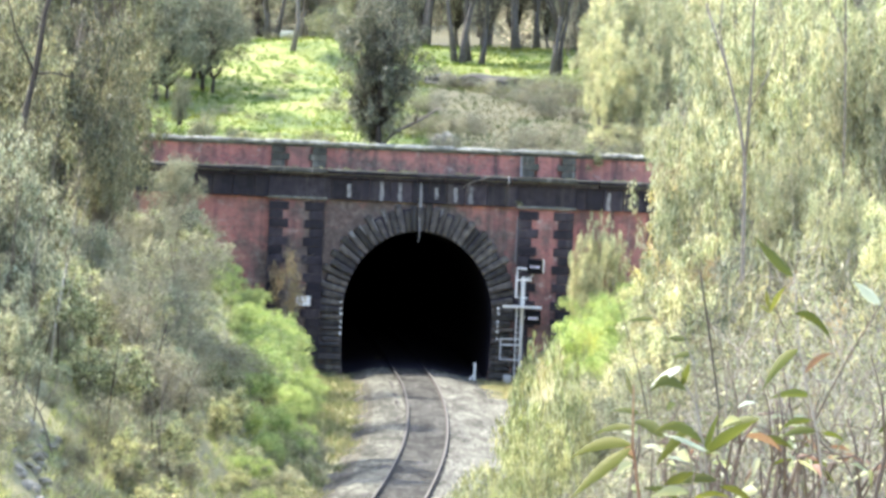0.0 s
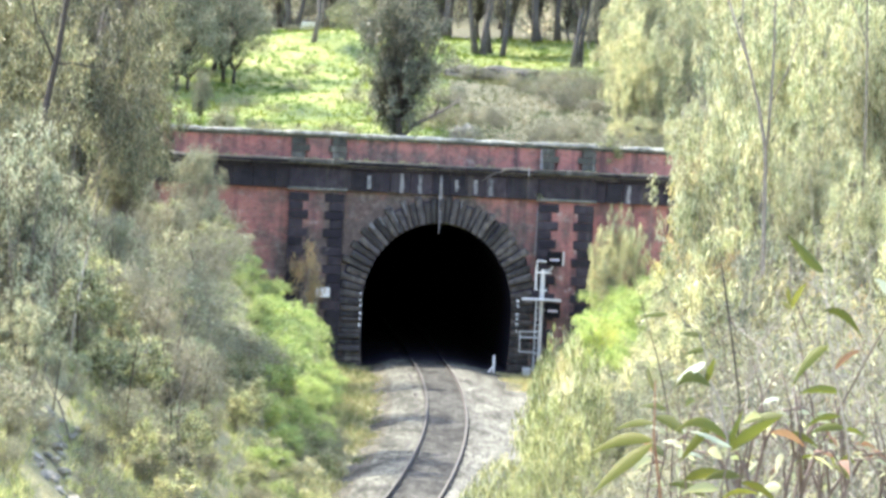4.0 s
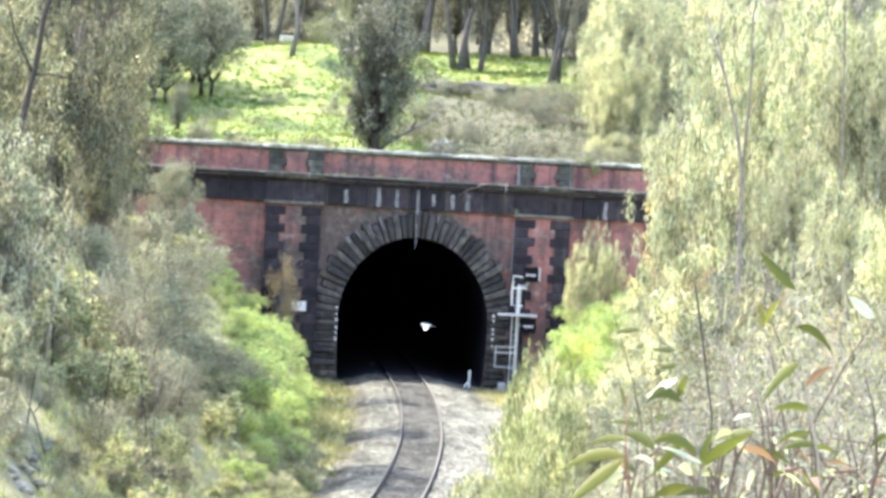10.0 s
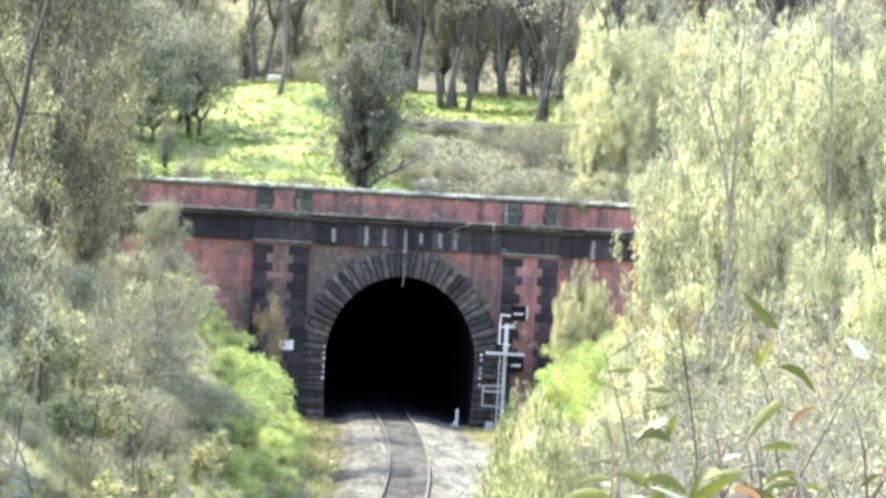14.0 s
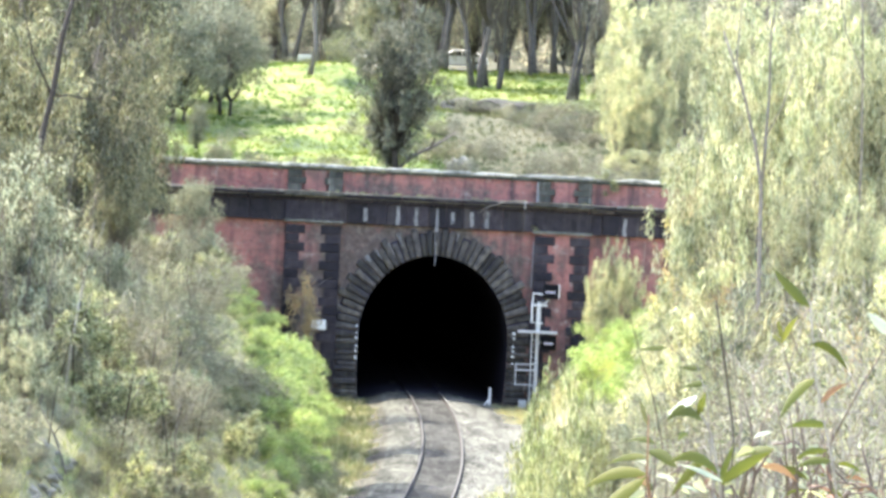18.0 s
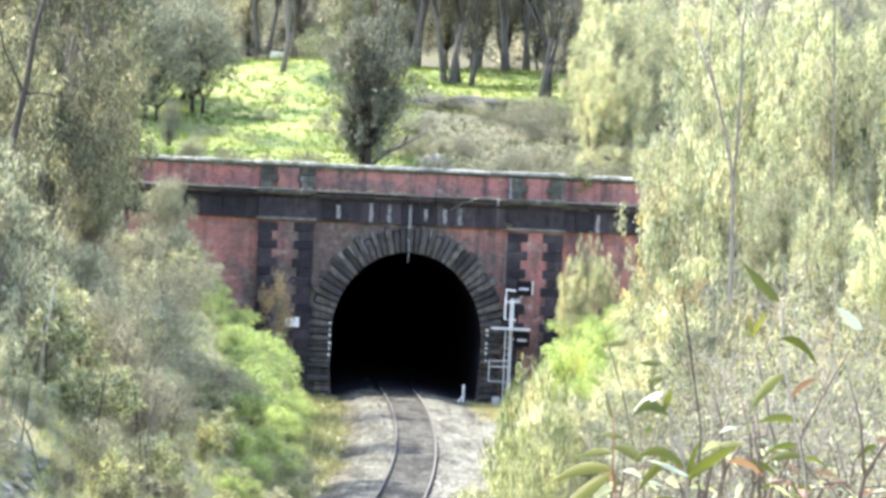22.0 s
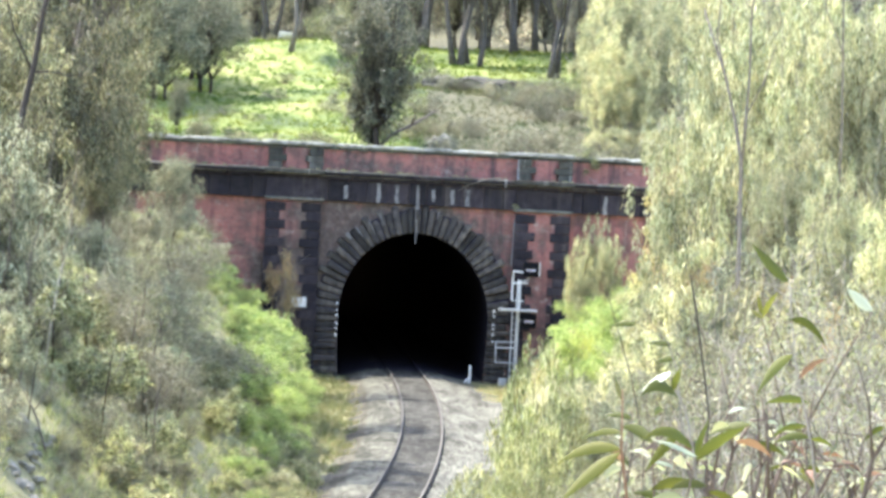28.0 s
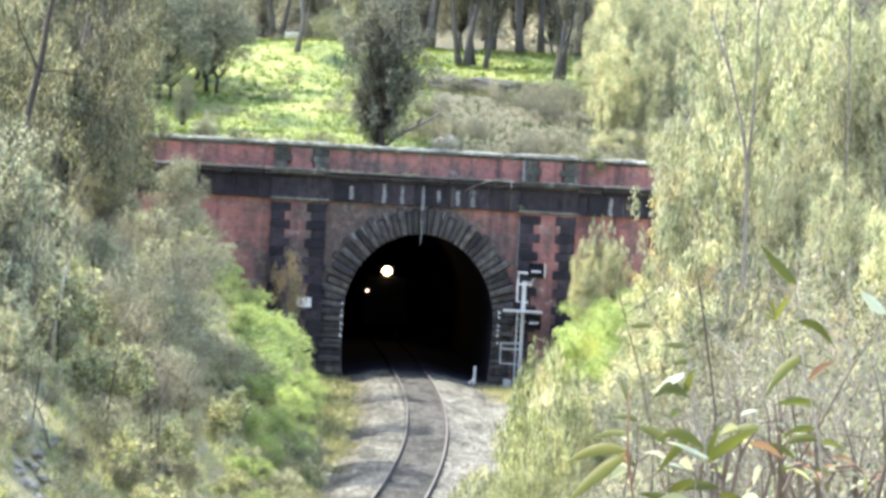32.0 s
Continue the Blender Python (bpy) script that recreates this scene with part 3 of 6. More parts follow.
        pts = [(ARCH_X + (ARCH_A + g) * math.cos(a + da), ARCH_Z + (ARCH_B + g) * math.sin(a + da)) for g, da in ((g0, -0.2 * w / 5), (g0, 0.2 * w / 5), (0.5 * (g0 + g1), 0.6 * w / 5), (g1, 0.5 * w / 5), (g1, -0.6 * w / 5), (0.6 * g0 + 0.4 * g1, -0.4 * w / 5))]
        part("lime_run", prism(pts, y - 0.325, y - 0.295).mesh("lime_run", LIME), p, "pale lime run")
    part("hanging_root", Builder().tube([(-0.36, y - 0.3, 7.7), (-0.34, y - 0.32, 7.1), (-0.38, y - 0.3, 6.5)], [0.05, 0.04, 0.02], 5).mesh("hanging_root", LIME), p, "pale dripping lime straw")
    for s, xx in ((-1, -4.22), (1, 3.86)):
        for k in range(6):
            z = 1.6 + 0.3 * k + rnd.uniform(-0.1, 0.1)
            part("paint_daub", prism([(xx + rnd.uniform(-0.07, 0.02), z), (xx + rnd.uniform(0.04, 0.1), z + 0.03), (xx + rnd.uniform(0.0, 0.08), z + 0.13), (xx - 0.05, z + rnd.uniform(0.08, 0.2))], y - 0.33, y - 0.298).mesh("paint_daub", WHITE), p, "white paint daub")
    part("pale_patch", prism([(2.35, 6.0), (2.85, 6.1), (2.9, 6.35), (2.4, 6.3)], y - 0.02, y - 0.004).mesh("pale_patch", LIME), p, "pale mortar patch")
    part("lime_run", prism([(4.68, 10.05), (4.80, 10.05), (4.79, 10.6), (4.74, 11.1), (4.68, 11.1)], y - 0.30, y - 0.27).mesh("lime_run", LIME), p, "pale lime run")
    part("down_pipe", Builder().tube([(4.62, y - 0.42, 5.6), (4.66, y - 0.42, 8.0)], [0.03, 0.03], 6).mesh("down_pipe", LIME), p, "white lime-streaked pipe")


def cornice_litter():
    t = thing("dead_branch", "thin pale dead branch lying across the cornice", "branch")
    y = PORTAL_Y - 0.80
    part("branch", Builder().tube([(1.7, y, 9.30), (2.1, y, 9.62), (2.8, y, 9.88), (3.5, y + 0.1, 10.09), (4.1, y + 0.3, 10.08)], [0.02, 0.03, 0.032, 0.03, 0.015], 6).mesh("branch", BARK, True), t)
    part("twig", Builder().tube([(2.2, y, 9.66), (2.0, y, 9.25), (2.05, y, 8.95)], [0.02, 0.016, 0.008], 5).mesh("twig", BARK, True), t)
    w = thing("insulator", "small white insulator on the edge of the cornice", "insulator")
    part("knob", Builder().tube([(4.12, PORTAL_Y - 0.74, 9.62), (4.12, PORTAL_Y - 0.76, 9.8), (4.12, PORTAL_Y - 0.74, 10.06)], [0.03, 0.055, 0.03], 8).mesh("knob", LIME, True), w)


def tunnel():
    """The bore: a lining that follows the track into the dark, closed at its far end."""
    b = Builder()
    ring = arch_points(0.04, 24, -1.2)
    n = len(ring)
    stations = [200.5 + 6 * k for k in range(24)] + [350 + 35 * k for k in range(20)]
    for y in stations:
        b.v += [(x + track_x(y) - track_x(200.5), y, z) for x, z in ring]
    for j in range(len(stations) - 1):
        b.f += [(j * n + k, (j + 1) * n + k, (j + 1) * n + k + 1, j * n + k + 1) for k in range(n - 1)]
    last = (len(stations) - 1) * n
    b.f.append(tuple(last + k for k in range(n)))
    solid("tunnel_lining", b.mesh("tunnel_lining", SOOTSHADE, True), "sooty brick lining of the railway tunnel, coloured for the dark inside", "tunnel", kind="structure")
    # floor in the same black: the shade of the bore is painted on
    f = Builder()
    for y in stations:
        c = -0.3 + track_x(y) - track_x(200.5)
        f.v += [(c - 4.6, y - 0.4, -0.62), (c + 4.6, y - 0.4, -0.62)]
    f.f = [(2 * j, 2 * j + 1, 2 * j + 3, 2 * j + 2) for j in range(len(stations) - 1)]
    solid("tunnel_floor", f.mesh("tunnel_floor", SOOTSHADE), "tunnel floor coloured dark for the shade inside", "floor", kind="structure")


def railway():
    ys = [40 + 0.5 * k for k in range(440)]
    prof = [(-3.4, -0.70), (-2.9, -0.52), (-2.35, -0.36), (-1.8, -0.22), (-0.95, -0.17), (0, -0.18), (0.95, -0.17), (1.75, -0.20), (2.3, -0.32), (2.9, -0.42), (3.9, -0.50), (5.0, -0.58), (5.6, -0.72)]
    b = Builder()
    for y in ys:
        c = track_x(y)
        for u, z in prof:
            b.v.append((c + u + 0.15 * swell(u, y, 1.1, 9), y, z + (0.12 if abs(u) > 1.2 else 0.02) * swell(u * 1.5, 0.3 * y, 0.8, 8)))
    n = len(prof)
    b.f = [(j * n + k, j * n + k + 1, (j + 1) * n + k + 1, (j + 1) * n + k) for j in range(len(ys) - 1) for k in range(n - 1)]
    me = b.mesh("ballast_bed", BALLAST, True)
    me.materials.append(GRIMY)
    me.materials.append(SOOTSHADE)
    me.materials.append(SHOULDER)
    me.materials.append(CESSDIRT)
    # past the portal the ballast turns black to stand for the tunnel's shade
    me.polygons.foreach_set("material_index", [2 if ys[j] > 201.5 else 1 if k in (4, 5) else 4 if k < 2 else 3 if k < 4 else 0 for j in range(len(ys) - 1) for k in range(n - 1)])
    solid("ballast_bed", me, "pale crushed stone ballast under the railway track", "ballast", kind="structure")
    tr = thing("railway_track", "single broad gauge railway track on pale ballast", "railway track", kind="structure")
    shape = [(-0.035, 0.0), (-0.036, -0.035), (-0.01, -0.05), (-0.01, -0.13), (-0.07, -0.155), (0.07, -0.155), (0.01, -0.13), (0.01, -0.05), (0.036, -0.035), (0.035, 0.0)]
    for s in (-1, 1):
        b = Builder()
        for y in ys:
            c = track_x(y) + s * 0.835
            b.v += [(c + u, y, z) for u, z in shape]
        n = len(shape)
        b.f = [(j * n + k, j * n + (k + 1) % n, (j + 1) * n + (k + 1) % n, (j + 1) * n + k) for j in range(len(ys) - 1) for k in range(n)]
        me = b.mesh("rail", RAILTOP)
        me.materials.append(SOOTSHADE)
        me.materials.append(RAILHEAD)
        # rails blackened inside the tunnel: painted darkness, no glints from the headlight
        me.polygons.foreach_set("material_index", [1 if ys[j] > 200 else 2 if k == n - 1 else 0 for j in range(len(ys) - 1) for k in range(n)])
        part("rail", me, tr, "brown steel rail with a worn pale head")
    me = rounded(Builder().box(-1.35, -0.12, -0.34, 1.30, 0.12, -0.182), "sleeper", SLEEPER, 0.015)
    y = 108.0
    while y < 214:
        ob = part("sleeper", me, tr)
        ob.location = (track_x(y), y, random.uniform(-0.008, 0.0))
        ob.rotation_euler = (0, 0, math.atan(1.42e-3 * (y - 162)) if y < 200 else 0.054)
        y += 0.69


portal()
cornice_litter()
tunnel()
railway()


# ---- lineside things ----
def signal():
    y = 198.6
    s = thing("railway_signal", "white railway signal mast with two black signal heads, ladder and landing", "signal")
    part("mast", Builder().tube([(5.06, y, -0.7), (5.06, y, 3.1), (5.06, y, 3.6), (5.06, y, 4.95)], [0.085, 0.085, 0.115, 0.11], 10).mesh("mast", WHITE), s)
    part("mast_foot", rounded(Builder().box(4.80, y - 0.25, -0.8, 5.32, y + 0.25, -0.45), "mast_foot", GALV, 0.03), s)
    for z, x in ((5.52, 5.62), (2.90, 5.64)):
        head = part("signal_head", rounded(Builder().box(x - 0.39, y - 0.30, z - 0.38, x + 0.39, y - 0.12, z + 0.38), "signal_head", BLACK, 0.06), s, "black signal head with a pale lens")
        part("lens", rounded(Builder().box(x - 0.26, y - 0.345, z - 0.09, x + 0.24, y - 0.304, z + 0.03), "lens", LENS, 0.015), head)
        part("hood", Builder().add([(x - 0.33, y - 0.304, z + 0.1), (x + 0.33, y - 0.304, z + 0.1), (x + 0.33, y - 0.5, z + 0.06), (x - 0.33, y - 0.5, z + 0.06),
                                    (x - 0.33, y - 0.304, z + 0.13), (x + 0.33, y - 0.304, z + 0.13), (x + 0.33, y - 0.5, z + 0.09), (x - 0.33, y - 0.5, z + 0.09)],
                                   [(0, 1, 2, 3), (7, 6, 5, 4), (0, 4, 5, 1), (1, 5, 6, 2), (2, 6, 7, 3), (3, 7, 4, 0)]).mesh("hood", BLACK), head)
    part("bracket", Builder().tube([(5.06, y, 4.85), (5.45, y - 0.05, 4.95), (5.6, y - 0.16, 5.22)], [0.05, 0.05, 0.04], 6).mesh("bracket", GALV), s)
    part("bracket", Builder().tube([(5.06, y, 2.9), (5.3, y - 0.12, 2.9)], [0.05, 0.05], 6).mesh("bracket", GALV), s)
    part("hoop", Builder().tube([(5.3, y - 0.1, 5.35), (4.75, y - 0.1, 5.40), (4.72, y - 0.1, 4.9), (4.72, y - 0.1, 3.9), (5.3, y - 0.1, 3.88)], [0.055] * 5, 6).mesh("hoop", WHITE), s)
    part("hoop", Builder().tube([(4.72, y - 0.1, 4.78), (5.48, y - 0.1, 4.80)], [0.045, 0.045], 6).mesh("hoop", WHITE), s)
    part("landing", rounded(Builder().box(4.05, y - 0.45, 3.36, 6.05, y + 0.25, 3.47), "landing", GALV, 0.015), s, "pale grating landing")
    for z in (1.75, 1.45, 0.70):
        part("rung_rail", Builder().tube([(4.02, y - 0.2, z), (5.06, y - 0.2, z)], [0.04, 0.04], 6).mesh("rung_rail", GALV), s)
    for x in (4.03, 4.78):
        part("stanchion", Builder().tube([(x, y - 0.2, 0.68 if x < 4.5 else -0.6), (x, y - 0.2, 1.78 if x < 4.5 else 3.4)], [0.035, 0.035], 6).mesh("stanchion", GALV), s)
    for k in range(12):
        part("rung", Builder().tube([(4.78, y - 0.2, -0.3 + 0.3 * k), (5.06, y - 0.1, -0.3 + 0.3 * k)], [0.018, 0.018], 5).mesh("rung", GALV), s)
    part("sight_board", rounded(Builder().box(6.02, y - 0.2, 5.2, 6.10, y - 0.12, 5.9), "sight_board", WHITE, 0.01), s, "white edge board beside the upper head")
    part("relay_box", rounded(Builder().box(4.25, y - 0.4, -0.62, 4.65, y, -0.1), "relay_box", GALV, 0.03), s, "small grey relay box")


def marker_post():
    s = thing("marker_post", "white painted marker post with a leaning strut beside the track", "post")
    part("post", rounded(Builder().box(2.72, 198.7, -0.7, 2.84, 198.82, 0.45), "post", WHITE, 0.015), s)
    part("strut", Builder().tube([(2.75, 198.7, -0.15), (2.35, 198.5, -0.66)], [0.04, 0.04], 6).mesh("strut", WHITE), s)


def wall_sign():
    s = thing("wall_sign", "small white blank sign plate on the tunnel pilaster", "sign")
    part("plate", rounded(Builder().box(-6.55, 199.58, 2.95, -5.80, 199.61, 3.46), "plate", WHITE, 0.008), s)
    part("bracket", Builder().box(-6.25, 199.61, 3.05, -6.1, 199.66, 3.36).mesh("bracket", GALV), s)


signal()
marker_post()
wall_sign()


# ---- the road over the hill ----
ROAD_Y = 272.0


def road():
    b = Builder()
    xs = [-300 + 6 * k for k in range(101)]
    b.v = [(x, ROAD_Y + d, max(land(x, ROAD_Y), land(x, ROAD_Y + d)) + 0.06) for x in xs for d in (-3, 3)]
    b.f = [(2 * j, 2 * j + 2, 2 * j + 3, 2 * j + 1) for j in range(100)]
    solid("road", b.mesh("road", ASPHALT), "grey sealed country road along the top of the hill", "road", kind="structure")
    r = thing("guard_rail", "short white painted guard rail beside the road", "guard rail")
    z = land(-10.2, 268)
    part("rail_board", rounded(Builder().box(-10.9, 267.9, z + 0.25, -9.4, 268.0, z + 0.62), "rail_board", WHITE, 0.02), r)
    for x in (-10.6, -9.7):
        part("support", Builder().box(x - 0.06, 268.0, z - 0.3, x + 0.06, 268.12, z + 0.6).mesh("support", WHITE), r)


def car():
    """A white hatchback, nose to -x."""
    c = thing("car", "white hatchback car driving along the hilltop road", "car")
    side = [(-2.1, 0.35), (-2.12, 0.72), (-1.95, 0.86), (-1.05, 0.98), (-0.35, 1.42), (0.9, 1.46), (1.75, 1.08), (2.05, 0.98), (2.1, 0.4)]
    part("body", rounded(prism(side, -0.82, 0.82), "body", CARPAINT, 0.07), c)
    for s in (-1, 1):
        yy = s * 0.826
        for w in ([(-0.88, 1.0), (-0.32, 1.36), (0.25, 1.38), (0.25, 1.0)], [(0.33, 1.0), (0.33, 1.38), (0.9, 1.38), (1.45, 1.08), (1.4, 1.0)]):
            part("window", prism(w, yy - 0.006, yy + 0.006).mesh("window", CARGLASS), c)
        for x in (-1.3, 1.3):
            w = Builder()
            prof = [(0.33 * math.cos(k * math.tau / 20), 0.33 * math.sin(k * math.tau / 20)) for k in range(20)]
            wheel = part("wheel", rounded(prism(prof, -0.1, 0.1), "wheel", TYRE, 0.03), c, at=(x, s * 0.76, 0.33))
            part("hubcap", prism([(0.6 * a, 0.6 * z) for a, z in prof], -0.108, 0.108).mesh("hubcap", GALV), wheel)
    part("windscreen", Builder().add([(-1.04, -0.7, 1.0), (-1.04, 0.7, 1.0), (-0.40, 0.62, 1.40), (-0.40, -0.62, 1.40)], [(0, 1, 2, 3)]).mesh("windscreen", CARGLASS), c)
    for s in (-1, 1):
        part("headlight", rounded(Builder().box(-2.13, s * 0.6 - 0.15, 0.62, -2.05, s * 0.6 + 0.15, 0.76), "headlight", LENS, 0.02), c)
    return c


def loco():
    """A diesel locomotive, nose at the origin facing -y, rails at z = 0."""
    c = thing("locomotive", "dark diesel locomotive with a blazing headlight inside the tunnel", "locomotive")
    part("body", rounded(Builder().box(-1.42, 0.0, 1.1, 1.42, 19.0, 3.85), "body", LOCOPAINT, 0.25), c)
    part("underframe", rounded(Builder().box(-1.38, -0.3, 0.75, 1.38, 19.3, 1.15), "underframe", BLACK, 0.05), c)
    part("roof_pod", rounded(Builder().box(-0.55, -0.12, 3.72, 0.55, 1.6, 4.32), "roof_pod", LOCOPAINT, 0.1), c)
    disc = [(0.27 * math.cos(k * math.tau / 24), 4.0 + 0.27 * math.sin(k * math.tau / 24)) for k in range(24)]
    part("headlight", prism(disc, -0.20, -0.13).mesh("headlight", HEADLIGHT), c, "blazing warm white headlight")
    disc = [(-1.12 + 0.09 * math.cos(k * math.tau / 16), 2.75 + 0.09 * math.sin(k * math.tau / 16)) for k in range(16)]
    part("marker_light", prism(disc, -0.08, -0.012).mesh("marker_light", MARKER), c, "small glowing marker light")
    for s in (-1, 1):
        part("cab_window", prism([(s * 0.15, 2.65), (s * 1.15, 2.65), (s * 1.1, 3.35), (s * 0.15, 3.35)], -0.02, -0.006).mesh("cab_window", LOCOGLASS), c)
        part("buffer", Builder().tube([(s * 0.9, -0.3, 0.95), (s * 0.9, -0.75, 0.95)], [0.1, 0.1], 12).mesh("buffer", BLACK), c)
    part("coupler", rounded(Builder().box(-0.15, -0.7, 0.78, 0.15, -0.3, 1.02), "coupler", BLACK, 0.04), c)
    prof = [(0.5 * math.cos(k * math.tau / 20), 0.5 * math.sin(k * math.tau / 20)) for k in range(20)]
    wheel_me = Builder().add([(x, y, z) for x in (-0.07, 0.07) for y, z in prof], [tuple(range(20)), tuple(range(39, 19, -1))] + [(k, (k + 1) % 20, 20 + (k + 1) % 20, 20 + k) for k in range(20)]).mesh("wheel", BLACK)
    for y in (2.0, 4.0, 6.0, 13.0, 15.0, 17.0):
        for s in (-1, 1):
            part("wheel", wheel_me, c, at=(s * 0.835, y, 0.5))
    return c


def bird(label):
    """A white parrot in flight, beak to +x, wings spread."""
    c = thing("bird", label, "bird")
    part("body", Builder().tube([(-0.24, 0, 0), (-0.12, 0, 0.01), (0.05, 0, 0.0), (0.17, 0, 0.03), (0.24, 0, 0.04), (0.29, 0, 0.02)], [0.02, 0.06, 0.085, 0.06, 0.05, 0.012], 10).mesh("body", FEATHER, True), c)
    part("tail", Builder().add([(-0.2, -0.03, 0.01), (-0.2, 0.03, 0.01), (-0.46, 0.09, 0.0), (-0.46, -0.09, 0.0), (-0.2, -0.03, -0.01), (-0.2, 0.03, -0.01), (-0.46, 0.09, -0.008), (-0.46, -0.09, -0.008)],
                               [(0, 1, 2, 3), (7, 6, 5, 4), (0, 4, 5, 1), (1, 5, 6, 2), (2, 6, 7, 3), (3, 7, 4, 0)]).mesh("tail", FEATHER), c)
    wings = []
    for s in (-1, 1):
        top = [(0.12, 0.05), (0.14, 0.3), (0.06, 0.56), (-0.05, 0.6), (-0.12, 0.34), (-0.12, 0.05)]
        b = Builder()
        b.v = [(x, s * (y - 0.04), 0.012) for x, y in top] + [(x, s * (y - 0.04), -0.002) for x, y in top]
        b.f = [tuple(range(6)), tuple(range(11, 5, -1))] + [(k, 6 + k, 6 + (k + 1) % 6, (k + 1) % 6) for k in range(6)]
        wings.append(part("wing", b.mesh("wing", FEATHER), c, at=(0, s * 0.04, 0.03)))
    part("crest", Builder().tube([(0.2, 0, 0.08), (0.14, 0, 0.14)], [0.02, 0.006], 5).mesh("crest", YELLOWLEAF), c)
    return c, wings


road()
CAR = car()
LOCO = loco()
BIRD_A = bird("white parrot flying across the tunnel mouth")
BIRD_B = bird("white parrot flying back past the tunnel")


# ---- plants ----
def leaf_mesh(name, centres, radii, counts, length, width, droop, mat, rng, flat=1.0, twigs=None, bark=None):
    """Leaves gathered in clumps, each leaf a bent kite of its own, and the fine twigs that carry them."""
    ps = []
    for c, r, n in zip(centres, radii, counts):
        d = rng.normal(size=(n, 3))
        d /= np.linalg.norm(d, axis=1)[:, None]
        q = d * (rng.random((n, 1)) ** 0.45) * r
        q[:, 2] *= flat
        ps.append(q + np.array(c))
    p = np.concatenate(ps)
    n = len(p)
    d = rng.normal(size=(n, 3))
    d[:, 2] -= droop
    d /= np.linalg.norm(d, axis=1)[:, None]
    side = np.cross(d, rng.normal(size=(n, 3)))
    side /= np.linalg.norm(side, axis=1)[:, None]
    up = np.cross(side, d)
    ln = (length * rng.uniform(0.6, 1.35, n))[:, None]
    wd = (width * rng.uniform(0.7, 1.3, n))[:, None]
    v = np.stack([p, p + d * ln * 0.42 + side * wd * 0.5 + up * ln * 0.05, p + d * ln - up * ln * 0.06, p + d * ln * 0.42 - side * wd * 0.5 + up * ln * 0.05], axis=1).reshape(-1, 3)
    quads = np.arange(4 * n, dtype=np.int32).reshape(-1, 4)
    kind = np.zeros(n, dtype=np.int32)
    if twigs is not None and twigs.f:
        tq = np.array([f for f in twigs.f if len(f) == 4], dtype=np.int32) + len(v)
        v = np.concatenate([v, np.array(twigs.v)])
        quads = np.concatenate([quads, tq])
        kind = np.concatenate([kind, np.ones(len(tq), dtype=np.int32)])
    me = bpy.data.meshes.new(name)
    me.vertices.add(len(v))
    me.vertices.foreach_set("co", v.astype(np.float32).ravel())
    me.loops.add(quads.size)
    me.loops.foreach_set("vertex_index", quads.ravel())
    me.polygons.add(len(quads))
    me.polygons.foreach_set("loop_start", np.arange(0, quads.size, 4, dtype=np.int32))
    me.materials.append(mat)
    if bark:
        me.materials.append(bark)
        me.polygons.foreach_set("material_index", kind)
    me.update(calc_edges=True)
    return me


def wobble(a, b, k, rng, amount):
    """A bent path from a to b in k steps."""
    a, b = np.array(a, float), np.array(b, float)
    pts = [a + (b - a) * t for t in np.linspace(0, 1, k)]
    for i in range(1, k - 1):
        pts[i] = pts[i] + rng.normal(size=3) * amount
    return pts


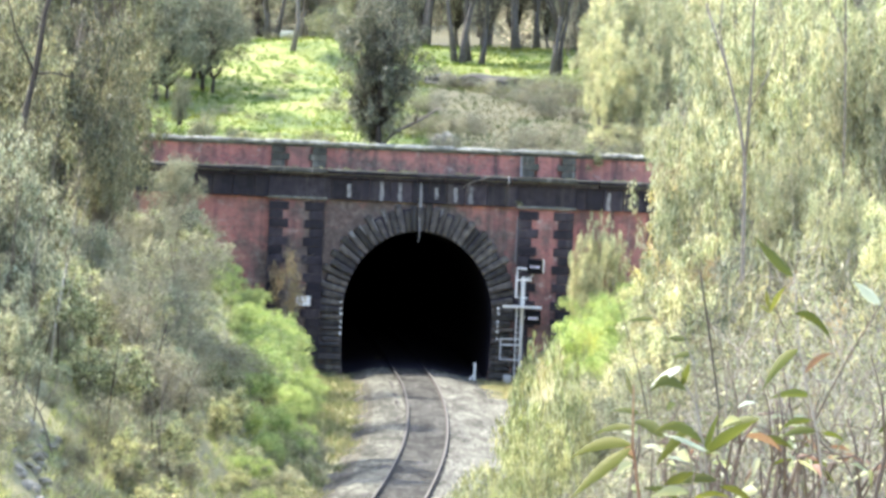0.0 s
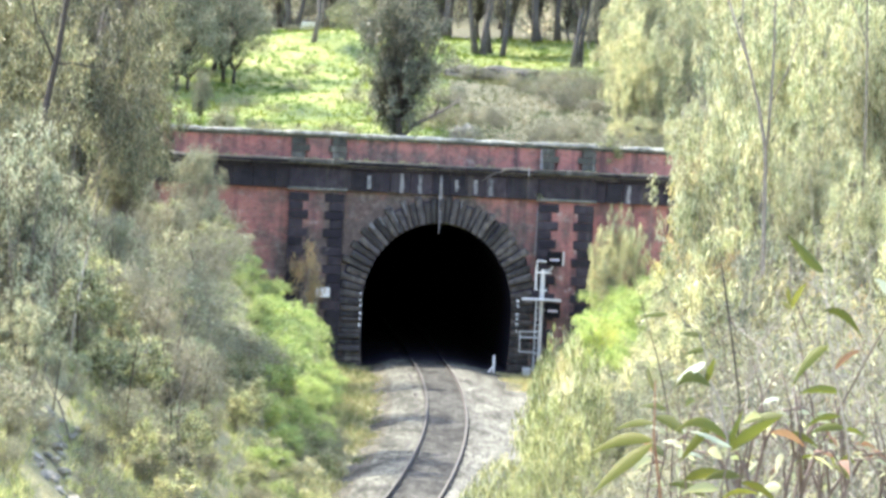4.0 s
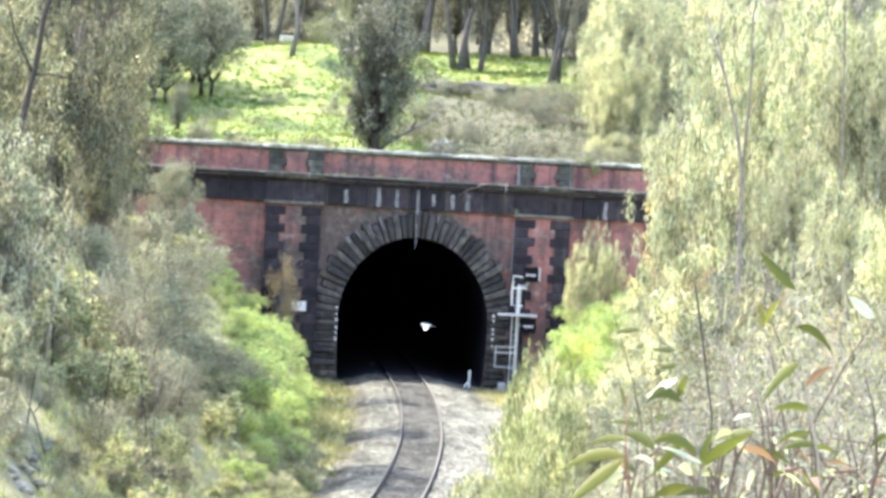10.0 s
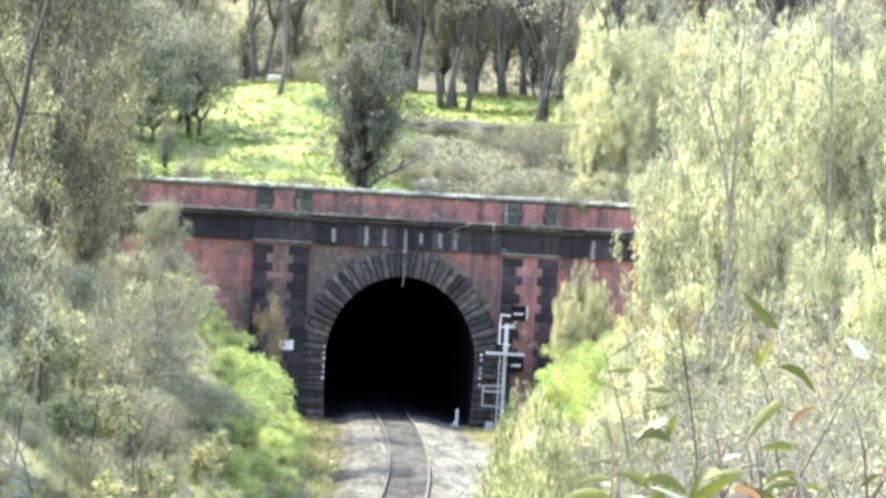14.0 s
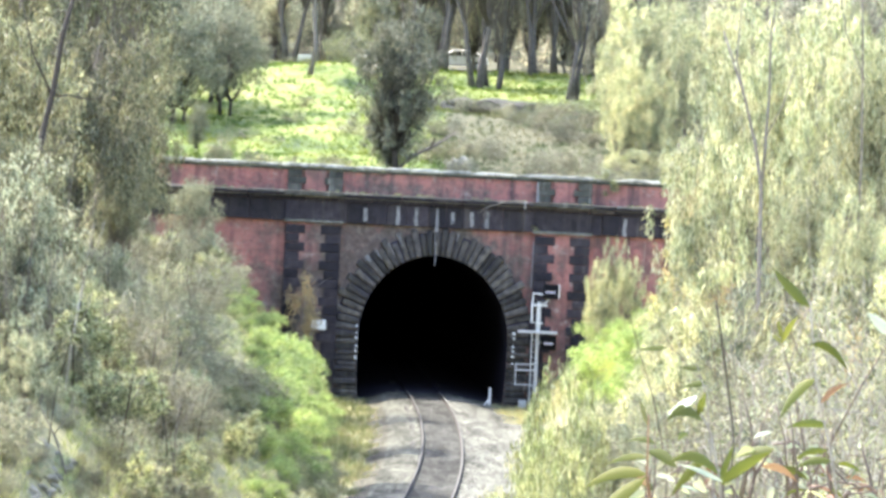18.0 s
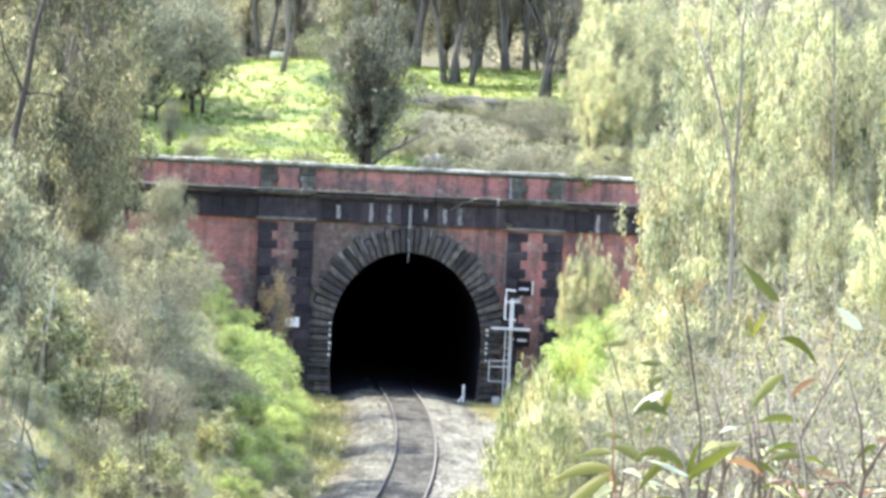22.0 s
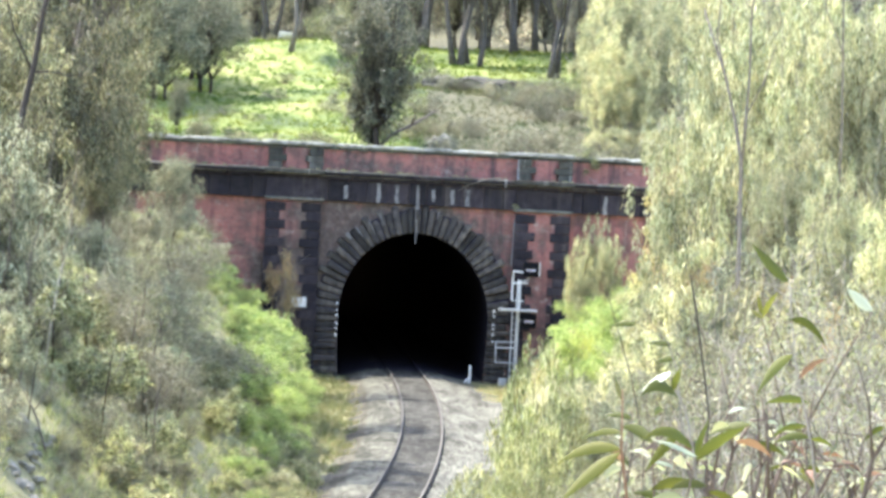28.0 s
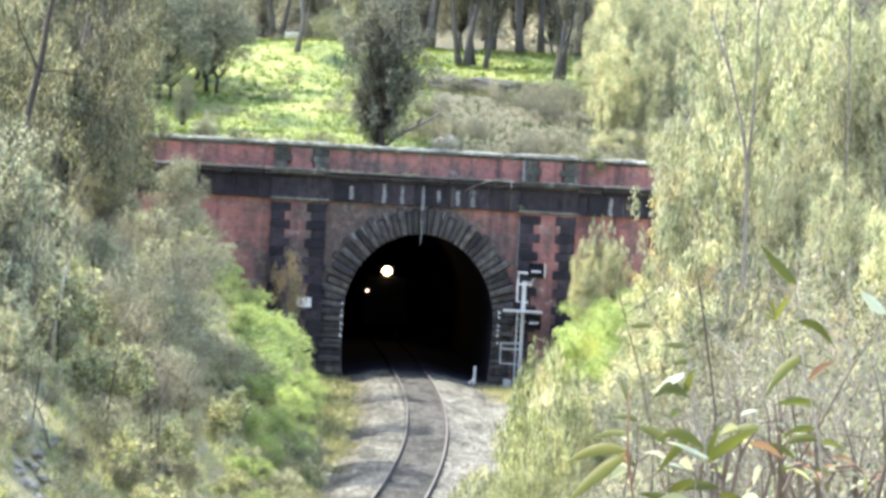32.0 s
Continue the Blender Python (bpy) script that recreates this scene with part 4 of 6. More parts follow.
def plant_meshes(seed, h, w, base, clumps, leaves, length, width, droop, leaf, bark, r0, clump_r=0.13, stems=1, shell=0.5, lean=0.04, flat=1.0, twigs=0, limbs=5, fork=0.24, twig_r=0.010, cone=0.0, reach=0.22):
    """The parts of a plant h high and w wide whose leaves begin at base * h: trunk or stems, limbs, crown."""
    rng = np.random.default_rng(seed)
    wood, tops = [], []
    for s in range(stems):
        foot = (0.0, 0.0, -0.35) if stems == 1 else (*(rng.normal(size=2) * 0.05 * w), -0.35)
        tip = (*(rng.normal(size=2) * (lean * h if stems == 1 else fork * w)), h * rng.uniform(0.8, 0.93))
        path = wobble(foot, tip, 7, rng, 0.014 * h)
        rad = [r0 * rng.uniform(0.7, 1.1) * (1 - 0.86 * i / 6) * (1.25 if i == 0 else 1) for i in range(7)]
        name = "trunk" if stems == 1 or h > 5 else "stem"
        wood.append((name, Builder().tube(path, rad, 7).mesh(name, bark, True)))
        tops.append((path, rad))
    cs, rs = [], []
    fine = Builder()
    for k in range(clumps):
        d = rng.normal(size=3)
        d /= np.linalg.norm(d)
        d *= shell + (1 - shell) * rng.random()
        z = base * h + (1 - base) * h * (0.5 + 0.46 * d[2])
        q = (z / h - base) / (1 - base)
        taper = 0.55 + 0.55 * math.sin(math.pi * min(1, 0.15 + 0.75 * q))
        taper *= 1 + 0.25 * cone - cone * q
        c = np.array([d[0] * w * 0.5 * taper, d[1] * w * 0.5 * taper, z])
        cs.append(c)
        rs.append(clump_r * w * rng.uniform(0.65, 1.4))
        path, rad = tops[k % stems]
        j = min(5, max(1, int(6 * (z / h - 0.22))))
        start = np.array(path[j])
        mid = (start + c) / 2 + np.array([0, 0, 0.04 * h]) + rng.normal(size=3) * 0.02 * h
        if h > 5 and k < limbs:
            wood.append(("limb", Builder().tube([start, mid, c], [0.6 * rad[j], 0.4 * rad[j], 0.15 * rad[j]], 6).mesh("limb", bark, True)))
        else:
            fine.tube([start, mid, c], [max(0.3 * rad[j], 0.8 * twig_r), max(0.18 * rad[j], 0.6 * twig_r), 0.4 * twig_r], 4)
    for k in range(twigs):
        c = cs[k % clumps]
        e = c + rng.normal(size=3) * np.array([reach * w, reach * w, 0.8 * reach * h])
        fine.tube([c, (c + e) / 2 + rng.normal(size=3) * 0.03 * w, e], [twig_r, 0.7 * twig_r, 0.4 * twig_r], 4)
    total = np.array(rs) ** 2
    counts = np.maximum(3, (leaves * total / total.sum()).astype(int))
    name = "crown" if h > 5 else "foliage"
    return wood + [(name, leaf_mesh(name, cs, rs, counts, length, width, droop, leaf, rng, flat, fine, bark))]


KINDS = {
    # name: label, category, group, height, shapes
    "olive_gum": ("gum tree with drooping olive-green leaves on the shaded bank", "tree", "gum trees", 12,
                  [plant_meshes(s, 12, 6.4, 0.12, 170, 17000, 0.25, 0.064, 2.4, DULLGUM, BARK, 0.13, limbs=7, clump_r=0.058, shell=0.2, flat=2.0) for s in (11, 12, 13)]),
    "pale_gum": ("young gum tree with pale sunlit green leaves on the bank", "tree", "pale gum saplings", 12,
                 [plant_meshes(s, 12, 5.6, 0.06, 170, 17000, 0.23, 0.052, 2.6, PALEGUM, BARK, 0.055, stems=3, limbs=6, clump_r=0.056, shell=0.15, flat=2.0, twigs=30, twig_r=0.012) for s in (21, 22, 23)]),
    "silver_gum": ("young gum tree with silvery grey-green leaves on the bank", "tree", "silver gum saplings", 12,
                   [plant_meshes(s, 12, 5.6, 0.06, 150, 13000, 0.24, 0.056, 2.0, SILVERGUM, BARK, 0.055, stems=3, limbs=6, clump_r=0.058, shell=0.15, flat=1.7, twigs=40, twig_r=0.013) for s in (25, 26)]),
    "grey_shrub": ("grey-green shrub with dry stems on the bank", "shrub", "grey shrubs", 3,
                   [plant_meshes(s, 3, 2.6, 0.04, 56, 2200, 0.19, 0.055, -0.2, m, DEADTWIG, 0.018, stems=5, clump_r=0.085, shell=0.25, twigs=110, twig_r=0.012) for s, m in ((31, SMOKELEAF), (32, GREYLEAF), (33, SILVERGUM))]),
    "green_shrub": ("olive-green shrub of fine leaves on the bank", "shrub", "green shrubs", 3,
                    [plant_meshes(s, 3, 2.6, 0.04, 56, 2300, 0.19, 0.056, 0.4, BANKLEAF, DEADTWIG, 0.018, stems=5, clump_r=0.085, shell=0.25, twigs=60, twig_r=0.011) for s in (41, 42, 43)]),
    "pale_shrub": ("pale green sunlit shrub with slender upright leaves", "shrub", "pale shrubs", 3,
                   [plant_meshes(s, 3, 2.4, 0.04, 36, 4200, 0.13, 0.034, -0.8, PALEGUM, TWIG, 0.014, stems=5, clump_r=0.14, twigs=30) for s in (45, 46, 47)]),
    "fresh_bush": ("soft bright green bush by the tunnel mouth", "bush", "fresh green bushes", 3,
                   [plant_meshes(s, 3, 3.0, 0.0, 70, 4600, 0.15, 0.045, -0.5, FRESH, TWIG, 0.016, stems=4, clump_r=0.095, shell=0.3) for s in (51, 52)]),
    "yellow_bush": ("yellow-green flowering bush on the bank", "bush", "yellow bushes", 2,
                    [plant_meshes(s, 2, 2.0, 0.0, 22, 2600, 0.09, 0.03, -0.4, YELLOWLEAF, TWIG, 0.014, stems=4, clump_r=0.16) for s in (61,)]),
    "wattle": ("thin-stemmed wattle topped with yellow blossom", "shrub", "", 3,
               [plant_meshes(s, 3, 0.6, 0.84, 30, 3000, 0.022, 0.012, 0.0, BLOSSOM, TWIG, 0.005, stems=3, clump_r=0.14, twig_r=0.002) for s in (65,)]),
    "rust_shrub": ("rust-brown dying shrub on the bank", "shrub", "rust shrubs", 2,
                   [plant_meshes(s, 2, 1.6, 0.1, 22, 1700, 0.10, 0.03, 0.3, RUSTLEAF, TWIG, 0.012, stems=4, clump_r=0.16, twigs=20) for s in (71, 72)]),
    "bare_shrub": ("half-bare grey-brown shrub of dry twigs and sparse leaves on the bank", "shrub", "bare shrubs", 2,
                   [plant_meshes(s, 2, 2.2, 0.05, 60, 1100, 0.11, 0.032, 0.4, m, DEADTWIG, 0.016, stems=7, clump_r=0.10, shell=0.2, twigs=240, twig_r=0.009) for s, m in ((75, DULLGUM), (76, GREYLEAF))]),
    "silver_shrub": ("small silvery shrub with pale tufted leaves on the bank", "shrub", "silver shrubs", 1.5,
                     [plant_meshes(s, 1.5, 1.7, 0.0, 40, 1100, 0.14, 0.045, -0.9, SILVERLEAF, DEADTWIG, 0.012, stems=6, clump_r=0.10, shell=0.5, twigs=40) for s in (77, 78)]),
    "dry_shrub": ("half-bare twiggy shrub with thin reddish stems", "shrub", "twiggy shrubs", 2.6,
                  [plant_meshes(s, 2.6, 2.0, 0.08, 50, 1000, 0.075, 0.016, 0.6, m, TWIG if s > 82 else REDTWIG, 0.0065, stems=6, clump_r=0.11, shell=0.25, twigs=120, twig_r=0.0042, reach=0.16) for s, m in ((81, GUM), (82, SMOKELEAF), (83, DULLGUM), (84, SMOKELEAF))]),
    "near_shrub": ("tall shrub of narrow pale green leaves and grey twigs", "shrub", "narrow-leaved shrubs", 3,
                   [plant_meshes(s, 3, 2.2, 0.02, 80, 2700, 0.17, 0.032, w * 1.3, m, TWIG, 0.007, stems=5, clump_r=0.07, shell=0.2, twigs=120, twig_r=0.0036, fork=0.13, reach=0.11, flat=1.5) for s, m, w in ((85, NARROWLEAF, 2.2), (86, GUM, 0.6), (87, NARROWLEAF, -2.0), (88, DULLGUM, 1.2), (89, SMOKELEAF, 1.0), (90, PALEGUM, 1.4))]),
    "close_shrub": ("twiggy shrub of small grey-green leaves and reddish stems", "shrub", "twiggy shrubs", 2.6,
                    [plant_meshes(s, 2.6, 2.0, 0.04, 70, 2100, 0.085, 0.018, 0.5, m, b, 0.0065, stems=6, clump_r=0.085, shell=0.2, twigs=170, twig_r=0.0042, reach=0.15) for s, m, b in ((181, SMOKELEAF, REDTWIG), (182, DULLGUM, REDTWIG), (183, GUM, TWIG), (184, SMOKELEAF, DEADTWIG))]),
    "tall_gum": ("tall gum tree added to shade the track, its high crown out of view", "tree", "tall gum trees", 24,
                 [plant_meshes(s, 24, 5.6, 0.20, 190, 17000, 0.28, 0.075, 2.4, DULLGUM, BARK, 0.13, limbs=7, clump_r=0.08, lean=0.02, shell=0.2, flat=2.0) for s in (15, 16)]),
    "forest_tree": ("tall dark-trunked gum tree in the wood beside the road", "tree", "forest trees", 15,
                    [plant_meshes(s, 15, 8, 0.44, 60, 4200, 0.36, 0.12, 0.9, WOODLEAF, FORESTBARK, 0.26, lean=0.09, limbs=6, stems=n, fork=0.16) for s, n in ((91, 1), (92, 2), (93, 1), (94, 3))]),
    "undergrowth": ("undergrowth shrub in the wood behind the road", "shrub", "undergrowth shrubs", 3,
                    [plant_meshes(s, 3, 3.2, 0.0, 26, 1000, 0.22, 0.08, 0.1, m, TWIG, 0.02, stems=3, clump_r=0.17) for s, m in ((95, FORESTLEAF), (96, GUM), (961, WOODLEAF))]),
    "scrub": ("low dry scrub on the hill above the tunnel", "shrub", "hill scrub", 1.2,
              [plant_meshes(s, 1.2, 2.2, 0.0, 26, 1300, 0.10, 0.03, -0.3, m, BARK, 0.010, stems=4, clump_r=0.14, twigs=45) for s, m in ((97, SMOKELEAF), (98, DULLGUM), (99, SMOKELEAF), (100, SMOKELEAF), (103, SMOKELEAF), (104, GUM))]),
    "amber_sapling": ("thin sapling with sparse amber-tinged leaves before the portal's end", "tree", "amber saplings", 10,
                      [plant_meshes(s, 10, 3.4, 0.2, 40, 3000, 0.19, 0.06, 1.8, AMBERLEAF, TWIG, 0.04, stems=2, limbs=5, clump_r=0.11, shell=0.2, twigs=30, twig_r=0.012) for s in (121,)]),
    "slim_tree": ("slender upright tree with grey-green drooping foliage behind the parapet", "tree", "", 10,
                  [plant_meshes(s, 10, 4.3, 0.01, 130, 12500, 0.20, 0.05, 1.8, SMOKELEAF, DARKBARK, 0.13, stems=2, clump_r=0.065, fork=0.07, shell=0.15, cone=0.3, flat=2.0) for s in (101,)]),
    "hazy_tree": ("leafy gum tree in the wood behind the road", "tree", "wood trees", 10,
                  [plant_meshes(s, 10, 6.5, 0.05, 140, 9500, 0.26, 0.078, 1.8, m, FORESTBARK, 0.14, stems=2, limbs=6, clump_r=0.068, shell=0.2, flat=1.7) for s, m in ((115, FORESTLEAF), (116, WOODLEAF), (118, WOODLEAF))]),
    "grey_trunk_tree": ("tall gum tree with a straight grey trunk on the hill", "tree", "", 15,
                        [plant_meshes(s, 15, 7, 0.6, 50, 5000, 0.30, 0.09, 1.2, FORESTLEAF, BARK, 0.19, limbs=5, lean=0.004) for s in (117,)]),
    "round_tree": ("dense dark grey-green tree on the grassy hill", "tree", "round hill trees", 7,
                   [plant_meshes(s, 7, 5.6, 0.10, 90, 14000, 0.18, 0.06, 0.5, SMOKELEAF, DARKBARK, 0.14, stems=2, clump_r=0.12) for s in (111,)]),
}
first = {}
SWAYING = []   # plants near the lookout that the breeze moves: thing, pose at rest, degrees
plants = random.Random(7)


def plant(kind, x, y, h=None, top=None, turn=None, shape=None, wide=1.0, label=""):
    """Sets a plant on the ground, of height h or reaching up to top."""
    lab, cat, group, tall, shapes = KINDS[kind]
    k = plants.randrange(len(shapes)) if shape is None else shape
    turn = plants.uniform(0, 360) if turn is None else turn
    z = land(x, y)
    h = max(0.6, top - z) if h is None else h
    s = h / tall
    m = pose(x, y, z, 0, 0, turn) @ Matrix.Diagonal((s * wide, s * wide, s, 1))
    if (kind, k) in first:
        ob = copy_thing(first[kind, k], Matrix.Identity(4))
        ob.matrix_basis = m
    else:
        ob = first[kind, k] = thing(kind, lab, cat, group, m=m)
        for name, me in shapes[k]:
            part(name, me, ob)
    if label:
        ob["label"] = label
    return ob


def clear_of_view(x, y, h):
    """Keeps the line from the lookout down to the portal open."""
    v = (land(x, y) + h - 11.5) / y
    need = 0.0145 + (0.0265 * max(0, min(1, (v + 0.093) / 0.066))) + (0.02 * max(0, min(1, (v + 0.027) / 0.02)))
    return (x - 0.40 * h) / y > need or y > 150


def bank_plants():
    # the shaded bank: shrubs over all of it, trees along its crest
    for y in range(92, 199, 3):
        for a in (5.3, 7.0, 8.8, 10.6, 12.6, 15.0):
            yy = y + plants.uniform(-1.8, 1.8)
            x = track_x(yy) - a - plants.uniform(-0.7, 0.7)
            clearing = yy < 112 and abs(x / yy + 0.097) < 0.009
            if yy > 196.5 and x > -14 or plants.random() < 0.10 or yy > 150 and a < 10 or clearing:
                continue
            kind = plants.choice(["grey_shrub", "green_shrub", "pale_shrub", "bare_shrub", "dry_shrub", "bare_shrub", "silver_shrub"] if yy < 118 else ["grey_shrub", "green_shrub", "green_shrub", "bare_shrub", "dry_shrub", "bare_shrub", "silver_shrub"] if yy < 150 else ["grey_shrub", "grey_shrub", "green_shrub", "bare_shrub"])
            if -0.086 < x / yy < -0.054 and yy > 118:
                kind = plants.choice(["bare_shrub", "bare_shrub", "green_shrub", "dry_shrub"])
            plant(kind, x, yy, plants.uniform(1.3, 2.3) * (0.75 if kind == "silver_shrub" else 1.0) if a > 6 else plants.uniform(0.7, 1.2), wide=1.1)
    for k in range(90):
        y = plants.uniform(95, 150)
        x = track_x(y) - plants.uniform(5.0, 12.5)
        if not (y < 112 and abs(x / y + 0.097) < 0.009):
            plant(plants.choice(["silver_shrub", "silver_shrub", "bare_shrub", "pale_shrub", "pale_shrub", "grey_shrub", "grey_shrub", "green_shrub"]), x, y, plants.uniform(0.6, 1.3))
    for k in range(24):
        y = plants.uniform(92, 113)
        plant(plants.choice(["silver_shrub", "bare_shrub", "bare_shrub", "pale_shrub", "grey_shrub"]), y * -0.099 + plants.uniform(-1.3, 1.1), y, plants.uniform(0.35, 0.8))
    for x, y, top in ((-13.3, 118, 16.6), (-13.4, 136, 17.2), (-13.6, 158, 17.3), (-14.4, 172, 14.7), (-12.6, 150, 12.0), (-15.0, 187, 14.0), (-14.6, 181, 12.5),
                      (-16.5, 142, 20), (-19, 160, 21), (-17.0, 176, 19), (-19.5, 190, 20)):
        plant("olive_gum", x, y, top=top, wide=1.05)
    # added shade casters: crowns above the view throw bands of shadow across the track
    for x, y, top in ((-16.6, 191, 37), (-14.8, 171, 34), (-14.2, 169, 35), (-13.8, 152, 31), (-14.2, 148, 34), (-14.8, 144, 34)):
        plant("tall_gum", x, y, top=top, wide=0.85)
    for x, y, top, kind in ((-11.3, 188, 8.6, "silver_gum"), (-11.7, 165, 8.2, "olive_gum"), (-11.7, 140, 8.6, "silver_gum"), (-12.2, 120, 8.6, "silver_gum"), (-10.8, 103, 7.4, "silver_gum")):
        plant(kind, x, y, top=top, wide=1.1)
    for x, y, top in ((-11.9, 121, 8.3), (-12.7, 129, 8.7), (-11.4, 113, 7.0), (-12.9, 112, 9.2), (-13.2, 120, 9.6), (-12.3, 104, 7.6)):
        plant("silver_gum", x, y, top=top, wide=1.25)
    for x, y, top in ((-11.8, 112, 8.2), (-10.9, 118, 7.4), (-9.9, 128, 7.0), (-9.2, 140, 6.2), (-9.0, 115, 5.4), (-8.6, 122, 5.0), (-8.1, 140, 4.6)):
        plant("green_shrub" if y < 120 else "bare_shrub", x, y, top=top)
    for x, y, top in ((-6.7, 130, 3.0), (-7.4, 115, 3.3), (-8.2, 110, 3.2), (-7.2, 108, 2.1)):
        plant("green_shrub", x, y, top=top)
    for y in range(150, 196, 4):
        for a in (5.1, 6.6, 8.1, 9.7):
            yy = y + plants.uniform(-1.5, 1.5)
            h = plants.uniform(1.5, 2.5) if a > 6 else plants.uniform(0.8, 1.2)
            if yy > 181 and a < 8 or a > 8 and yy > 160:
                h *= 0.5
            if a > 9 and yy < 176 or a > 8 and yy < 160:
                continue
            plant("fresh_bush", track_x(yy) - a - plants.uniform(-0.4, 0.6), yy, h, wide=1.25)
    for x, y, top in ((-10.4, 184, 6.6), (-9.6, 186, 5.9), (-9.0, 183, 5.2), (-8.3, 187, 4.6), (-9.8, 176, 6.0), (-8.6, 175, 4.6)):
        plant("fresh_bush", x, y, top=top, wide=0.95)
    for x, y, h in ((-5.6, 152, 1.6), (-5.3, 144, 1.5), (-5.2, 136, 1.5), (-5.6, 128, 1.4), (-4.9, 122, 1.2), (-6.4, 146, 1.7), (-6.2, 138, 1.6), (-5.0, 158, 1.4)):
        plant("fresh_bush", x, y, h, wide=1.1)
    for k in range(26):
        y = 110 + 42 * (k + plants.random()) / 26
        plant("fresh_bush" if k % 2 and y > 130 else "green_shrub", -y * plants.uniform(0.0285, 0.039), y, plants.uniform(0.8, 1.4), wide=1.15)
    # low growth creeping down to the ballast
    for y in range(97, 146, 3):
        for a in (3.5, 4.5):
            yy = y + plants.uniform(-1.2, 1.2)
            plant(plants.choice(["green_shrub", "grey_shrub", "bare_shrub", "green_shrub", "grey_shrub"]), track_x(yy) - a - (0.25 if yy > 125 else 0.0) - plants.uniform(0, 0.4), yy, plants.uniform(0.7, 1.25), wide=1.1)
    plant("silver_gum", -11.3, 105, top=12.8, wide=0.8)
    plant("olive_gum", -12.4, 107, top=12.6, wide=0.9)
    plant("olive_gum", -10.2, 124, top=6.6, wide=0.8)
    for x, y, h in ((-9.9, 168, 1.9), (-6.0, 138, 1.1)):
        plant("yellow_bush", x, y, h)
    plant("rust_shrub", -7.0, 198.2, top=5.9, wide=0.5)
    plant("round_tree", -12.7, 196.5, top=10.5, wide=0.8, label="dark grey-green tree leaning over the end of the cornice")
    plant("silver_gum", -12.0, 190, top=8.5, wide=0.9)
    plant("silver_gum", -10.9, 184, top=7.2, wide=0.8)
    # the sunlit bank
    for y in range(100, 199, 4):
        for a in (6.4, 8.2, 10.2, 12.4, 14.8, 17.3):
            yy = y + plants.uniform(-1.8, 1.8)
            x = track_x(yy) + a + plants.uniform(-0.8, 0.8)
            h = plants.uniform(1.4, 2.6)
            if yy > 196 and x < 15 or not clear_of_view(x, yy, h) or yy > 160 and x / yy < 0.052:
                continue
            plant(plants.choice(["green_shrub", "pale_shrub", "pale_shrub", "dry_shrub", "grey_shrub"]), x, yy, h, wide=1.1)
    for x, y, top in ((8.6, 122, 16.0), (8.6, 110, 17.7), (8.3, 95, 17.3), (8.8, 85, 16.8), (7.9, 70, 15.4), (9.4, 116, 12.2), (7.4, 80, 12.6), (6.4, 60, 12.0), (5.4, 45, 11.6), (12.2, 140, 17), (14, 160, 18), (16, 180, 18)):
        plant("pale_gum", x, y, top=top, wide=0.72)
    for x, y, top in ((8.1, 190, 5.2), (8.7, 186, 5.0), (7.4, 184, 2.8), (8.6, 180, 4.0), (9.9, 188, 5.7), (9.4, 182, 4.8)):
        plant("fresh_bush", x, y, top=top)
    for x, y, top in ((7.4, 172, 4.9), (8.6, 170, 5.3), (6.8, 171, 2.8), (8.0, 166, 3.9), (7.3, 164, 3.2), (6.9, 173, 4.2)):
        plant("fresh_bush", x, y, top=top, wide=0.85)
    plant("yellow_bush", 7.1, 169, top=3.9, wide=0.6)
    for x, y, top, wide in ((7.75, 190, 8.0, 0.62), (8.5, 191, 9.1, 0.6), (8.0, 188, 6.6, 0.75), (9.2, 189, 8.3, 0.7)):
        plant("pale_gum", x, y, top=top, wide=wide, label="pale green sapling before the portal's end pier")
    plant("amber_sapling", 8.0, 128, top=12.3, wide=0.75)
    plant("amber_sapling", 7.1, 110, top=9.6, wide=0.6)
    for x, y, h in ((10.8, 176, 2.2),):
        plant("yellow_bush", x, y, h)
    for x, y, top in ((9.7, 150, 12.6), (7.2, 98, 9.6), (4.9, 52, 9.9), (3.6, 34, 10.3)):
        plant("rust_shrub", x, y, top=top, wide=0.3)
    for x, y, top in ((6.1, 100, 8.6), (6.8, 95, 10.0), (5.6, 70, 10.1), (4.7, 50, 10.6), (4.2, 40, 11.0), (5.2, 90, 7.8), (3.8, 75, 7.5), (3.2, 70, 7.2), (2.65, 65, 6.8), (3.2, 55, 8.3), (3.4, 50, 9.2), (3.4, 44, 9.6), (2.0, 45, 7.8), (3.6, 62, 8.2), (8.4, 120, 9.0), (8.8, 124, 10.3), (9.3, 128, 9.6), (7.8, 112, 8.2), (4.6, 82, 7.4)):
        plant("near_shrub", x, y, top=top, wide=0.95 if y < 80 else 0.75, shape=plants.choice((1, 3, 3, 4, 4) if y < 80 else (1, 5, 5)))
    for x, y, top, k in ((2.35, 74, 8.3, 0), (2.05, 67, 8.0, 0), (1.78, 61, 7.7, 2), (1.48, 56, 7.5, 0), (1.2, 51, 7.45, 0), (0.98, 46, 7.5, 2), (2.7, 70, 7.5, 0), (2.4, 60, 7.9, 2), (2.05, 54, 8.3, 0), (1.7, 48, 8.3, 0), (1.4, 43, 8.4, 0), (1.1, 40, 8.2, 2), (3.1, 80, 6.8, 0), (3.4, 90, 6.2, 0), (3.9, 102, 5.6, 0), (0.8, 52, 7.35, 0), (0.52, 48, 7.35, 2), (0.28, 46, 7.2, 0), (0.95, 56, 7.1, 0)):
        plant("near_shrub", x, y, top=top, wide=0.58, shape=k)
